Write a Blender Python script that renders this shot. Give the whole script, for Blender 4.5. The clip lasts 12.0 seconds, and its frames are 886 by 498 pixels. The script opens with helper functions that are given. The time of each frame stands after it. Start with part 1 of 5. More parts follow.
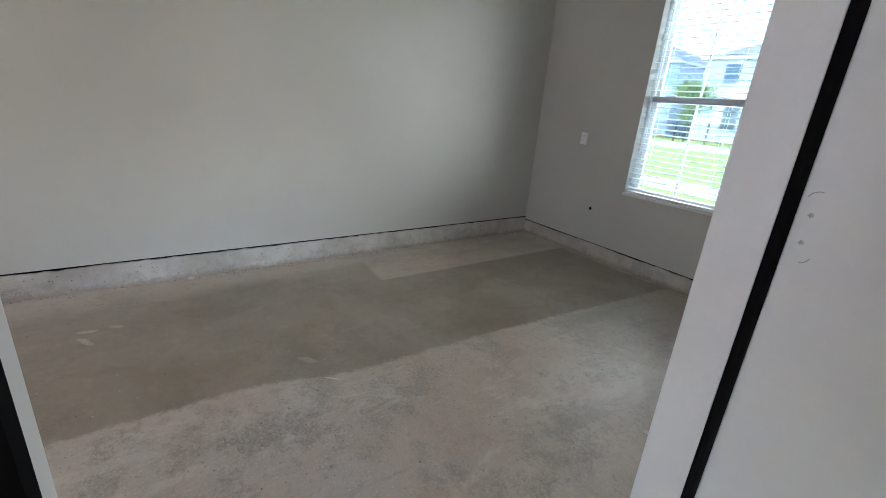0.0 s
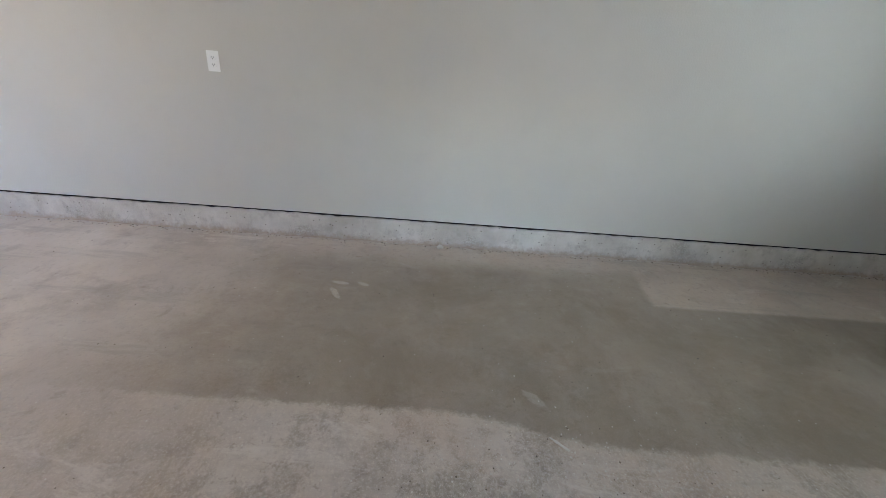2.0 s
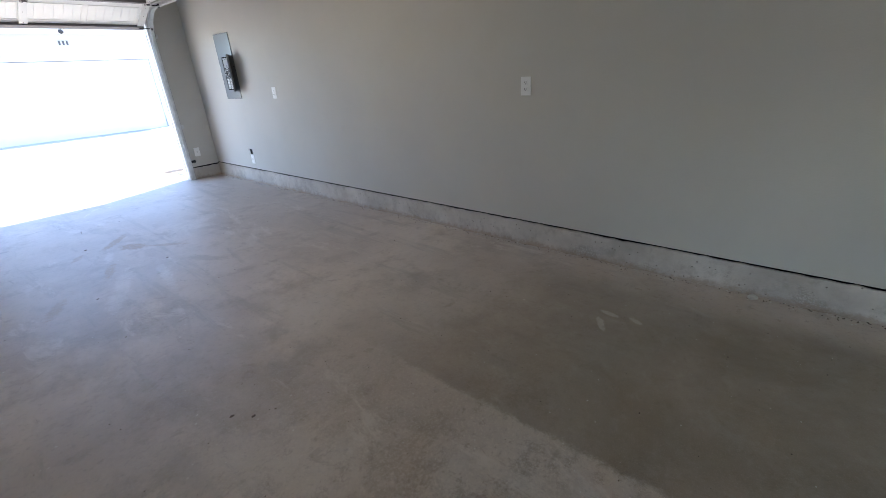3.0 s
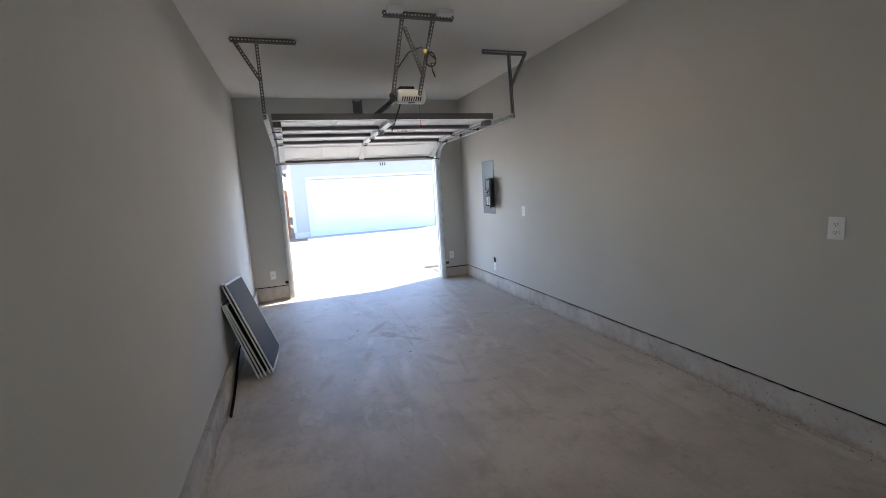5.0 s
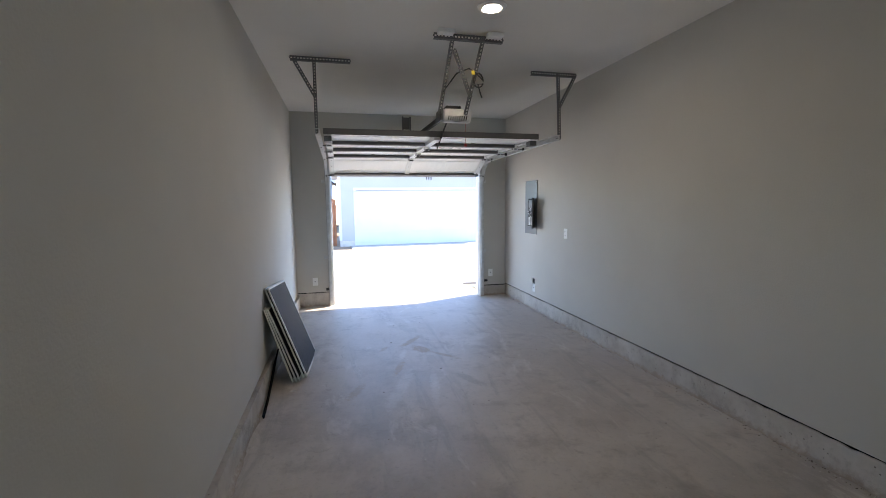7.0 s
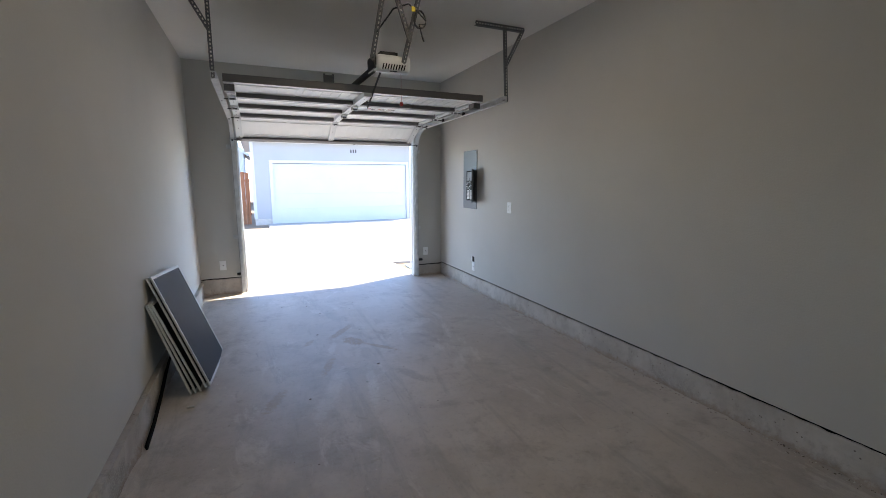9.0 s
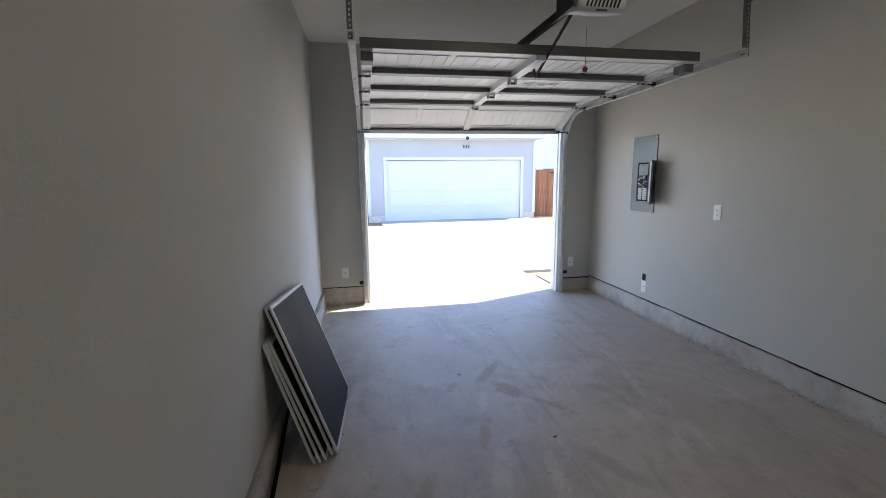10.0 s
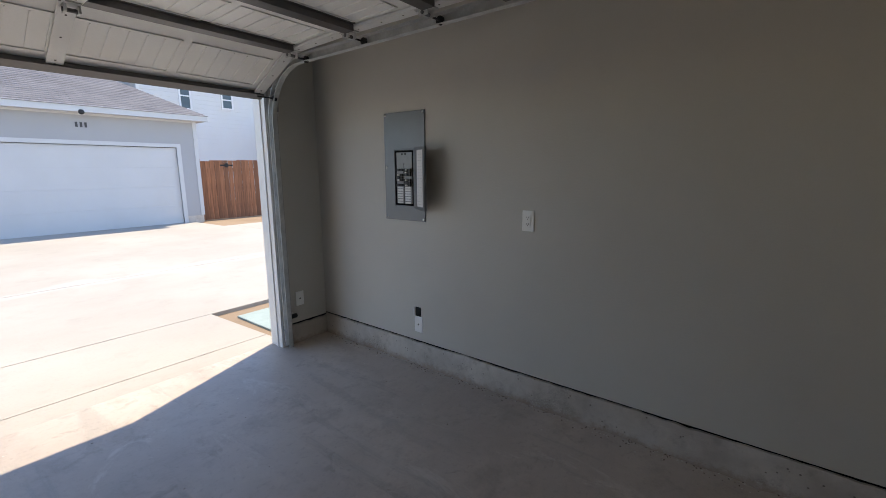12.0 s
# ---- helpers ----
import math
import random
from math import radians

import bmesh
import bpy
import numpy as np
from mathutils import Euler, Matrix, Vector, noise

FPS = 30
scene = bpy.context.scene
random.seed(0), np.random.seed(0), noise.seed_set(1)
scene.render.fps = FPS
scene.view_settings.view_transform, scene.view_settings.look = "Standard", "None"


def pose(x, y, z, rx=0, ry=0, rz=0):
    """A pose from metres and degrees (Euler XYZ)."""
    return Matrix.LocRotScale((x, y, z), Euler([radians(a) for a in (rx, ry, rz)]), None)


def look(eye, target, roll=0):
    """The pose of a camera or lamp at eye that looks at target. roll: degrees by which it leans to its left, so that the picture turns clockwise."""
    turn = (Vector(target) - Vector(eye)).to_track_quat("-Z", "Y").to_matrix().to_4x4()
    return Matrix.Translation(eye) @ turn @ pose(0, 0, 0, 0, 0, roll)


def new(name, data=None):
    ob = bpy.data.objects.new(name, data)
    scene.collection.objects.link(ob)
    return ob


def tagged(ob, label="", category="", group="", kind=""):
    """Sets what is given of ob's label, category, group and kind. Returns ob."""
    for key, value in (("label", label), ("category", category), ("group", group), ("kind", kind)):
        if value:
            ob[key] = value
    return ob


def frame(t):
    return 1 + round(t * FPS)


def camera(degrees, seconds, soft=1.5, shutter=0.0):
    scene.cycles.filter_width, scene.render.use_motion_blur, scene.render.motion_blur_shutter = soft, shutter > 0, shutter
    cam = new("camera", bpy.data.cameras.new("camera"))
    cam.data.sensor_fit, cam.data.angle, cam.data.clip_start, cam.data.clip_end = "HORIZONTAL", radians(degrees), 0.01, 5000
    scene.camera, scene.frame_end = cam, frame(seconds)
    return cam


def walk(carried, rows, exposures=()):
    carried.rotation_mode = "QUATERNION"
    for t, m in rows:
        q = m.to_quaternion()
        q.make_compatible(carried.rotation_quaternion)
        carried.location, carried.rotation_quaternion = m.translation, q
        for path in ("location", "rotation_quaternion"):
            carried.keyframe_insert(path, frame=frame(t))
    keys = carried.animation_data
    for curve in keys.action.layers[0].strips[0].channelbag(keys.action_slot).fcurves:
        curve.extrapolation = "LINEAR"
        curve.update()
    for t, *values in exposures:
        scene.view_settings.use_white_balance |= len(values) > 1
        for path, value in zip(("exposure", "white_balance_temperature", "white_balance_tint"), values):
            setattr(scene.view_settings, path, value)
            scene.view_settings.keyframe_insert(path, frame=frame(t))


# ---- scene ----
cam = camera(92.1, 12.0, 0.9)
PATH = [
    (0, (-3.467, -6.213, 1.391), (-1.934, -7.321, 0.74), 4.7),
    (0.5, (-3.252, -6.455, 1.342), (-1.786, -7.531, 0.508), 5.7),
    (1, (-3.113, -6.546, 1.348), (-1.645, -7.598, 0.489), 6.5),
    (1.5, (-2.872, -6.446, 1.337), (-1.235, -7.147, 0.427), 10.0),
    (2, (-2.785, -6.381, 1.275), (-0.972, -6.411, 0.429), 4.5),
    (2.3, (-2.723, -6.44, 1.252), (-1.054, -5.801, 0.354), 1.3),
    (2.5, (-2.67, -6.481, 1.251), (-1.172, -5.491, 0.37), -1.8),
    (2.7, (-2.661, -6.467, 1.253), (-1.244, -5.342, 0.401), -3.0),
    (4.3, (-2.569, -6.343, 1.39), (-1.281, -4.866, 0.989), -4.0),
    (4.5, (-2.585, -6.314, 1.396), (-1.493, -4.675, 1.046), -3.7),
    (5, (-2.573, -6.323, 1.439), (-1.927, -4.453, 1.151), -3.5),
    (5.5, (-2.548, -6.338, 1.45), (-2.119, -4.401, 1.201), -3.2),
    (6, (-2.562, -6.325, 1.477), (-2.154, -4.382, 1.236), -2.2),
    (6.5, (-2.562, -6.318, 1.475), (-2.157, -4.372, 1.254), -1.5),
    (7, (-2.534, -6.34, 1.463), (-2.071, -4.406, 1.25), -0.7),
    (7.5, (-2.479, -6.383, 1.445), (-1.601, -4.599, 1.228), 0.1),
    (7.7, (-2.447, -6.402, 1.442), (-1.359, -4.738, 1.218), 0.7),
    (9.3, (-2.523, -5.52, 1.375), (-1.978, -3.625, 1.039), -0.8),
    (9.5, (-2.569, -5.305, 1.369), (-2.197, -3.367, 1.046), -0.6),
    (10, (-2.662, -4.73, 1.386), (-2.315, -2.789, 1.056), -0.7),
    (10.5, (-2.628, -4.166, 1.385), (-2.277, -2.225, 1.053), -1.8),
    (11, (-2.567, -3.655, 1.392), (-1.953, -1.782, 1.051), -1.4),
    (11.5, (-2.382, -3.205, 1.369), (-1.528, -1.429, 1.029), -0.9),
    (12, (-2.159, -2.942, 1.38), (-0.605, -1.739, 1.012), -0.2),
]
EXPOSURES = [
    (0.0, 4.5, 7150, 14),
    (0.4, 4.2, 7150, 14),
    (1.0, 4.15, 7150, 14),
    (1.5, 4.3, 7200, 16),
    (2.0, 4.65, 6950, 14),
    (2.5, 4.35, 7050, 13),
    (2.7, 3.95, 7000, 12),
    (4.3, 3.1, 6950, 11),
    (5.0, 3.12, 7100, 11),
    (7.5, 3.12, 7100, 11),
    (9.5, 2.84, 7200, 11),
    (10.5, 2.6, 7450, 11),
    (11.0, 2.36, 7650, 11),
    (11.5, 1.92, 7750, 12),
    (12.0, 1.74, 7850, 12),
]
walk(cam, [(t, look(eye, target, roll)) for t, eye, target, roll in PATH], EXPOSURES)

# ---- light ----
SUN_FROM = Vector((1.09, 0.41, 2.1)).normalized()
world = bpy.data.worlds.new("sky")
scene.world = world
world.use_nodes = True
wn = world.node_tree
sky = wn.nodes.new("ShaderNodeTexSky")
sky.sky_type, sky.sun_disc = "NISHITA", False
sky.air_density, sky.dust_density, sky.ozone_density = 0.7, 0.0, 4.0
sky.sun_elevation, sky.sun_rotation = math.asin(SUN_FROM.z), math.atan2(SUN_FROM.x, SUN_FROM.y)
wn.links.new(sky.outputs[0], wn.nodes["Background"].inputs[0])
wn.nodes["Background"].inputs[1].default_value = 0.15
sun = new("sun", bpy.data.lights.new("sun", "SUN"))
sun.data.energy, sun.data.angle, sun.data.color = 2.0, radians(0.5), (1.0, 0.94, 0.84)
# area lamp added outside the window to strengthen the sky's light indoors
sky_fill = new("window_sky_fill", bpy.data.lights.new("window_sky_fill", "AREA"))
sky_fill.data.shape, sky_fill.data.size, sky_fill.data.size_y = "RECTANGLE", 0.86, 1.5
sky_fill.data.energy, sky_fill.data.color = 4.8, (0.8, 0.94, 1.0)
sky_fill.matrix_basis = look((-1.62, -10.25, 1.6), (-1.2, -6.5, 1.3))
sun.matrix_basis = look(SUN_FROM * 30, (0, 0, 0))

# ---- materials ----


class Nodes:
    """Short hand for a node tree."""

    def __init__(self, name):
        self.mat = bpy.data.materials.new(name)
        self.mat.use_nodes = True
        self.tree = self.mat.node_tree
        self.bsdf = self.tree.nodes["Principled BSDF"]
        self.out = self.tree.nodes["Material Output"]
        self.place = self.add("ShaderNodeTexCoord").outputs["Object"]

    def add(self, kind):
        return self.tree.nodes.new(kind)

    def put(self, socket, value):
        if isinstance(value, bpy.types.NodeSocket):
            self.tree.links.new(value, socket)
        elif isinstance(value, (tuple, list)) and len(value) == 3 and socket.type == "RGBA":
            socket.default_value = (*value, 1)
        else:
            socket.default_value = value

    def m(self, op, a, b=0.0, c=0.0):
        node = self.add("ShaderNodeMath")
        node.operation = op
        for n, v in enumerate((a, b, c)):
            self.put(node.inputs[n], v)
        return node.outputs[0]

    def noise(self, scale, detail=4.0, rough=0.55, where=None, stretch=None, distort=0.0):
        where = where or self.place
        if stretch:
            mp = self.add("ShaderNodeMapping")
            self.put(mp.inputs[0], where)
            mp.inputs["Scale"].default_value = stretch
            where = mp.outputs[0]
        node = self.add("ShaderNodeTexNoise")
        self.put(node.inputs["Vector"], where)
        for key, v in (("Scale", scale), ("Detail", detail), ("Roughness", rough), ("Distortion", distort)):
            node.inputs[key].default_value = v
        return node.outputs[0]

    def cells(self, scale, where=None):
        node = self.add("ShaderNodeTexVoronoi")
        self.put(node.inputs["Vector"], where or self.place)
        node.inputs["Scale"].default_value = scale
        return node.outputs["Distance"], node.outputs["Color"]

    def ramp(self, v, a, b, lo=0.0, hi=1.0):
        node = self.add("ShaderNodeMapRange")
        node.interpolation_type = "SMOOTHSTEP"
        for n, w in enumerate((v, a, b, lo, hi)):
            self.put(node.inputs[n], w)
        return node.outputs[0]

    def mix(self, fac, a, b, blend="MIX"):
        node = self.add("ShaderNodeMix")
        node.data_type, node.blend_type = "RGBA", blend
        self.put(node.inputs[0], fac)
        self.put(node.inputs[6], a)
        self.put(node.inputs[7], b)
        return node.outputs[2]

    def xyz(self):
        node = self.add("ShaderNodeSeparateXYZ")
        self.put(node.inputs[0], self.place)
        return node.outputs

    def bump(self, height, strength, distance=0.01, then=None):
        node = self.add("ShaderNodeBump")
        node.inputs["Strength"].default_value, node.inputs["Distance"].default_value = strength, distance
        self.put(node.inputs["Height"], height)
        if then:
            self.put(node.inputs["Normal"], then)
        self.put(self.bsdf.inputs["Normal"], node.outputs[0])
        return node.outputs[0]

    def done(self, colour, rough=0.6, metal=0.0):
        self.put(self.bsdf.inputs["Base Color"], colour)
        self.put(self.bsdf.inputs["Roughness"], rough)
        self.put(self.bsdf.inputs["Metallic"], metal)
        return self.mat


def shade(c, k):
    return tuple(min(1.0, v * k) for v in c)


def plain(name, colour, rough=0.5, metal=0.0, vary=0.12, scale=3.0, grain=60.0, bump=0.05, by_object=0.0, stretch=None):
    """A surface with variation at two scales, and a little relief."""
    n = Nodes(name)
    big, fine = n.noise(scale, 4, stretch=stretch), n.noise(grain, 3, stretch=stretch)
    c = n.mix(n.ramp(big, 0.3, 0.7), shade(colour, 1 - vary), shade(colour, 1 + vary))
    c = n.mix(n.m("MULTIPLY", n.ramp(fine, 0.35, 0.7), 0.35), c, shade(colour, 1 - 1.5 * vary))
    if by_object:
        info = n.add("ShaderNodeObjectInfo")
        c = n.mix(n.m("MULTIPLY", info.outputs["Random"], by_object), c, shade(colour, 0.45))
    if bump:
        n.bump(fine, bump, 0.004)
    return n.done(c, n.ramp(big, 0.2, 0.8, max(0.02, rough - 0.07), rough + 0.07), metal)


def wall_paint(name, colour):
    """Matt paint over sprayed orange-peel texture."""
    n = Nodes(name)
    big, mid, peel = n.noise(0.7, 3), n.noise(6, 4), n.noise(95, 3, 0.6)
    c = n.mix(n.ramp(big, 0.3, 0.7), shade(colour, 0.96), shade(colour, 1.03))
    c = n.mix(n.m("MULTIPLY", n.ramp(mid, 0.5, 0.75), 0.12), c, shade(colour, 0.86))
    n.bump(n.ramp(peel, 0.38, 0.62), 0.15, 0.003)
    return n.done(c, 0.82)


SMEARS = (
    (-1.95, -2.07, -1.74, -1.8, 0.07, 0.85, "earth"),
    (-1.84, -2.12, -1.74, -2.32, 0.12, 0.8, "earth"),
    (-1.7, -2.32, -1.5, -2.55, 0.05, 0.55, "earth"),
    (-2.12, -2.79, -2.02, -2.53, 0.06, 0.75, "earth"),
    (-2.19, -2.18, -2.11, -2.05, 0.05, 0.6, "earth"),
    (-1.6, -2.9, -1.47, -3.18, 0.08, 0.6, "grey"),
    (-2.53, -3.19, -2.4, -2.94, 0.07, 0.55, "earth"),
    (-2.3, -3.0, -2.22, -2.78, 0.05, 0.4, "grey"),
    # next four: pale streaks that also paint the floor's sheen near the door
    (-2.24, -3.4, -1.98, -2.75, 0.1, 0.45, "chalk_sheen"),
    (-1.88, -3.35, -1.8, -2.85, 0.06, 0.5, "chalk_sheen"),
    (-2.02, -2.42, -1.95, -2.2, 0.05, 0.5, "chalk_sheen"),
    (-1.2, -3.1, -0.95, -2.75, 0.09, 0.35, "chalk_sheen"),
    (-0.57, -0.55, -0.63, -1.2, 0.06, 0.45, "grey"),
    (-0.62, -1.15, -0.67, -1.7, 0.06, 0.4, "grey"),
    (-0.6, -2.85, -0.7, -3.3, 0.09, 0.4, "grey"),
    (-1.15, -3.31, -0.8, -3.28, 0.08, 0.35, "grey"),
    (-2.43, -4.8, -2.47, -5.4, 0.1, 0.4, "grey"),
    (-2.8, -8.52, -2.96, -8.57, 0.12, 0.6, "grey"),
    (-0.68, -5.8, -0.78, -5.86, 0.03, 0.6, "chalk_sheen"),
    (-0.61, -5.79, -0.625, -5.88, 0.03, 0.6, "chalk_sheen"),
    (-0.6, -5.94, -0.63, -6.0, 0.03, 0.5, "chalk_sheen"),
    (-1.41, -6.79, -1.49, -6.865, 0.045, 0.35, "chalk_sheen"),
)


def floor_concrete():
    """Trowelled slab with a damp dark bay, scuffs, smears and specks."""
    n = Nodes("floor_concrete")
    x, y, _ = n.xyz()
    wob = n.noise(2.3, 5, 0.65)
    wobble = n.m("MULTIPLY", n.m("SUBTRACT", wob, 0.5), 0.16)
    xw, yw = n.m("ADD", x, wobble), n.m("ADD", y, wobble)
    cloud, blot, grit, fine = n.noise(0.8, 5, 0.6), n.noise(3.1, 8, 0.72, distort=0.2), n.noise(38, 4, 0.7), n.noise(170, 2)
    c = n.mix(n.ramp(cloud, 0.3, 0.72), (0.43, 0.37, 0.322), (0.62, 0.56, 0.505))
    c = n.mix(n.m("MULTIPLY", n.ramp(blot, 0.49, 0.68), 0.5), c, (0.29, 0.25, 0.215))
    c = n.mix(n.m("MULTIPLY", n.ramp(n.noise(1.7, 6, 0.7, stretch=(1, 0.35, 1)), 0.55, 0.8), 0.45), c, (0.6, 0.56, 0.53))
    c = n.mix(n.m("MULTIPLY", n.ramp(n.noise(1.15, 9, 0.68, stretch=(1, 0.6, 1)), 0.5, 0.64), 0.4), c, (0.27, 0.232, 0.198))
    # scuffed, crumbly ground near the entry door
    dx, dy = n.m("ADD", x, 2.1), n.m("ADD", y, 6.9)
    far = n.m("SQRT", n.m("ADD", n.m("MULTIPLY", dx, dx), n.m("MULTIPLY", n.m("MULTIPLY", dy, dy), 0.55)))
    scuff = n.m("MULTIPLY", n.ramp(far, 0.6, 1.9, 1.0, 0.0), n.ramp(n.noise(2.9, 12, 0.76), 0.485, 0.57))
    scuff = n.m("MULTIPLY", scuff, n.ramp(n.noise(48, 8, 0.85), 0.33, 0.6))
    c = n.mix(n.m("MULTIPLY", scuff, 0.62), c, (0.165, 0.13, 0.097))
    crust = n.m("MULTIPLY", n.ramp(far, 0.6, 2.2, 1.0, 0.0), n.ramp(n.noise(80, 6, 0.85), 0.52, 0.6))
    c = n.mix(n.m("MULTIPLY", crust, 0.6), c, (0.66, 0.59, 0.52))
    pock = n.m("MULTIPLY", n.ramp(n.m("MULTIPLY", y, -1.0), 4.4, 6.0), n.ramp(n.noise(21, 7, 0.8, distort=0.5), 0.555, 0.63))
    c = n.mix(n.m("MULTIPLY", pock, 0.5), c, (0.21, 0.165, 0.13))
    thumb = n.ramp(n.noise(6.5, 6, 0.7, distort=0.6), 0.6, 0.68)
    c = n.mix(n.m("MULTIPLY", thumb, 0.35), c, (0.24, 0.2, 0.165))
    sand = n.m("MULTIPLY", n.ramp(n.m("MULTIPLY", y, -1.0), 4.6, 6.6), n.ramp(n.noise(1.3, 7, 0.7, distort=0.5), 0.36, 0.62))
    c = n.mix(n.m("MULTIPLY", sand, 0.55), c, (0.52, 0.4, 0.315))
    drag = n.ramp(n.noise(2.6, 7, 0.7, stretch=(2.2, 0.28, 1), distort=0.5), 0.54, 0.66)
    c = n.mix(n.m("MULTIPLY", drag, 0.36), c, (0.28, 0.265, 0.235))
    milk = n.ramp(n.noise(1.9, 8, 0.75, stretch=(1.5, 0.6, 1), distort=0.8), 0.56, 0.66)
    c = n.mix(n.m("MULTIPLY", milk, 0.45), c, (0.68, 0.63, 0.58))
    rust = n.ramp(n.noise(1.6, 8, 0.7, distort=0.3), 0.5, 0.68)
    c = n.mix(n.m("MULTIPLY", rust, 0.2), c, (0.4, 0.31, 0.235))
    pale = n.m("MULTIPLY", n.ramp(n.m("ABSOLUTE", n.m("ADD", xw, 1.84)), 0.02, 0.34, 1.0, 0.0), n.ramp(n.m("ABSOLUTE", n.m("ADD", y, 7.05)), 0.3, 1.0, 1.0, 0.0))
    pale = n.m("MULTIPLY", pale, n.ramp(n.noise(60, 3, 0.8), 0.5, 0.66))
    c = n.mix(n.m("MULTIPLY", pale, 0.6), c, (0.56, 0.52, 0.48))
    # the damp bay, with a sharp near edge and a dry oblong by the wall
    down = n.m("MULTIPLY", y, -1.0)
    edge = n.m("ADD", n.ramp(down, 6.45, 7.1, -1.555, -1.675), n.ramp(down, 7.3, 10.4, 0.0, -0.15))
    fuzz = n.m("MULTIPLY", n.m("SUBTRACT", n.noise(9, 8, 0.78), 0.5), 0.14)
    near = n.ramp(n.m("SUBTRACT", n.m("ADD", x, fuzz), edge), -0.01, 0.025)
    rear = n.ramp(n.m("ADD", y, n.m("MULTIPLY", x, 0.08)), -7.755, -7.70)
    off_wall = n.m("MAXIMUM", n.m("MULTIPLY", rear, n.ramp(xw, -0.42, -0.1, 1.0, 0.0)), n.ramp(n.m("ADD", x, n.m("MULTIPLY", fuzz, 0.3)), -0.66, -0.62, 1.0, 0.0))
    ends = n.m("MULTIPLY", n.ramp(yw, -6.1, -4.4, 1.0, 0.0), n.ramp(yw, -9.86, -9.8))
    damp = n.m("MULTIPLY", n.m("MULTIPLY", near, off_wall), ends)
    damp = n.m("MULTIPLY", damp, n.ramp(n.noise(1.9, 6, 0.6, distort=0.5), 0.28, 0.72, 1.0, 0.72))
    wet = n.mix(n.ramp(n.noise(1.4, 8, 0.7, distort=0.6), 0.36, 0.64), (0.19, 0.15, 0.105), (0.265, 0.225, 0.175))
    c = n.mix(n.m("MULTIPLY", damp, 0.85), c, wet)
    # earth trodden in by the big door
    ex, ey = n.m("ADD", x, 1.85), n.m("ADD", y, 2.1)
    mud = n.ramp(n.m("SQRT", n.m("ADD", n.m("MULTIPLY", ex, ex), n.m("MULTIPLY", ey, ey))), 0.15, 0.95, 1.0, 0.0)
    mud = n.m("MULTIPLY", mud, n.ramp(n.noise(3.2, 5, 0.6, stretch=(1.6, 0.7, 1), distort=1.2), 0.53, 0.63))
    c = n.mix(n.m("MULTIPLY", mud, 0.28), c, (0.2, 0.165, 0.135))
    # single smears, drags, scrapes and painted sheen: two ends, breadth, strength, colour
    ragged = n.m("MULTIPLY", n.m("SUBTRACT", n.noise(13, 6, 0.78, distort=1.2), 0.5), 6.5)
    flecks = n.ramp(n.noise(40, 5, 0.8), 0.26, 0.52)
    earth, grey, chalk_sheen = (0.37, 0.275, 0.19), (0.39, 0.35, 0.31), (0.68, 0.65, 0.61)
    for x0, y0, x1, y1, wide, much, tone in SMEARS:
        length = math.hypot(x1 - x0, y1 - y0)
        co, si = (x1 - x0) / length, (y1 - y0) / length
        px, py = n.m("SUBTRACT", x, (x0 + x1) / 2), n.m("SUBTRACT", y, (y0 + y1) / 2)
        u = n.m("MULTIPLY", n.m("ADD", n.m("MULTIPLY", px, co), n.m("MULTIPLY", py, si)), 2 / length)
        v = n.m("MULTIPLY", n.m("SUBTRACT", n.m("MULTIPLY", py, co), n.m("MULTIPLY", px, si)), 2 / wide)
        away = n.m("ADD", n.m("ADD", n.m("MULTIPLY", u, u), n.m("MULTIPLY", v, v)), ragged)
        c = n.mix(n.m("MULTIPLY", n.m("MULTIPLY", n.ramp(away, 0.3, 1.9, 1.0, 0.0), flecks), min(1.0, much * 1.25) * (1.0 if tone != "chalk_sheen" else 0.6)), c, {"earth": earth, "grey": grey, "chalk_sheen": chalk_sheen}[tone])
    streak = n.ramp(n.noise(2.2, 4, 0.6, stretch=(0.5, 1.8, 1), distort=1.6), 0.6, 0.72)
    c = n.mix(n.m("MULTIPLY", streak, 0.1), c, (0.25, 0.225, 0.205))
    # specks of plaster and dirt
    d1, k1 = n.cells(9.0)
    bit = n.m("MULTIPLY", n.ramp(d1, 0.035, 0.06, 1.0, 0.0), n.m("GREATER_THAN", n.add_r(k1), 0.88))
    c = n.mix(n.m("MULTIPLY", bit, 0.55), c, (0.6, 0.57, 0.53))
    d2, k2 = n.cells(5.0, n.shift(3.3))
    c = n.mix(n.m("MULTIPLY", n.ramp(d2, 0.02, 0.035, 1.0, 0.0), n.m("GREATER_THAN", n.add_r(k2), 0.8)), c, (0.12, 0.1, 0.085))
    mottle = n.noise(11, 6, 0.7, distort=0.4)
    c = n.mix(n.m("MULTIPLY", n.ramp(mottle, 0.52, 0.72), 0.15), c, (0.25, 0.22, 0.195))
    c = n.mix(n.m("MULTIPLY", n.ramp(mottle, 0.48, 0.3), 0.1), c, (0.6, 0.56, 0.52))
    c = n.mix(n.m("MULTIPLY", n.ramp(grit, 0.53, 0.7), 0.22), c, (0.19, 0.17, 0.152))
    c = n.mix(n.m("MULTIPLY", n.ramp(fine, 0.5, 0.75), 0.12), c, (0.62, 0.58, 0.54))
    n.bump(n.m("ADD", grit, n.m("MULTIPLY", fine, 0.5)), 0.12, 0.004)
    rough = n.m("SUBTRACT", n.ramp(cloud, 0.3, 0.7, 0.42, 0.56), n.m("MULTIPLY", damp, 0.06))
    return n.done(c, rough)


def _red(self, colour):
    node = self.add("ShaderNodeSeparateColor")
    self.put(node.inputs[0], colour)
    return node.outputs[0]


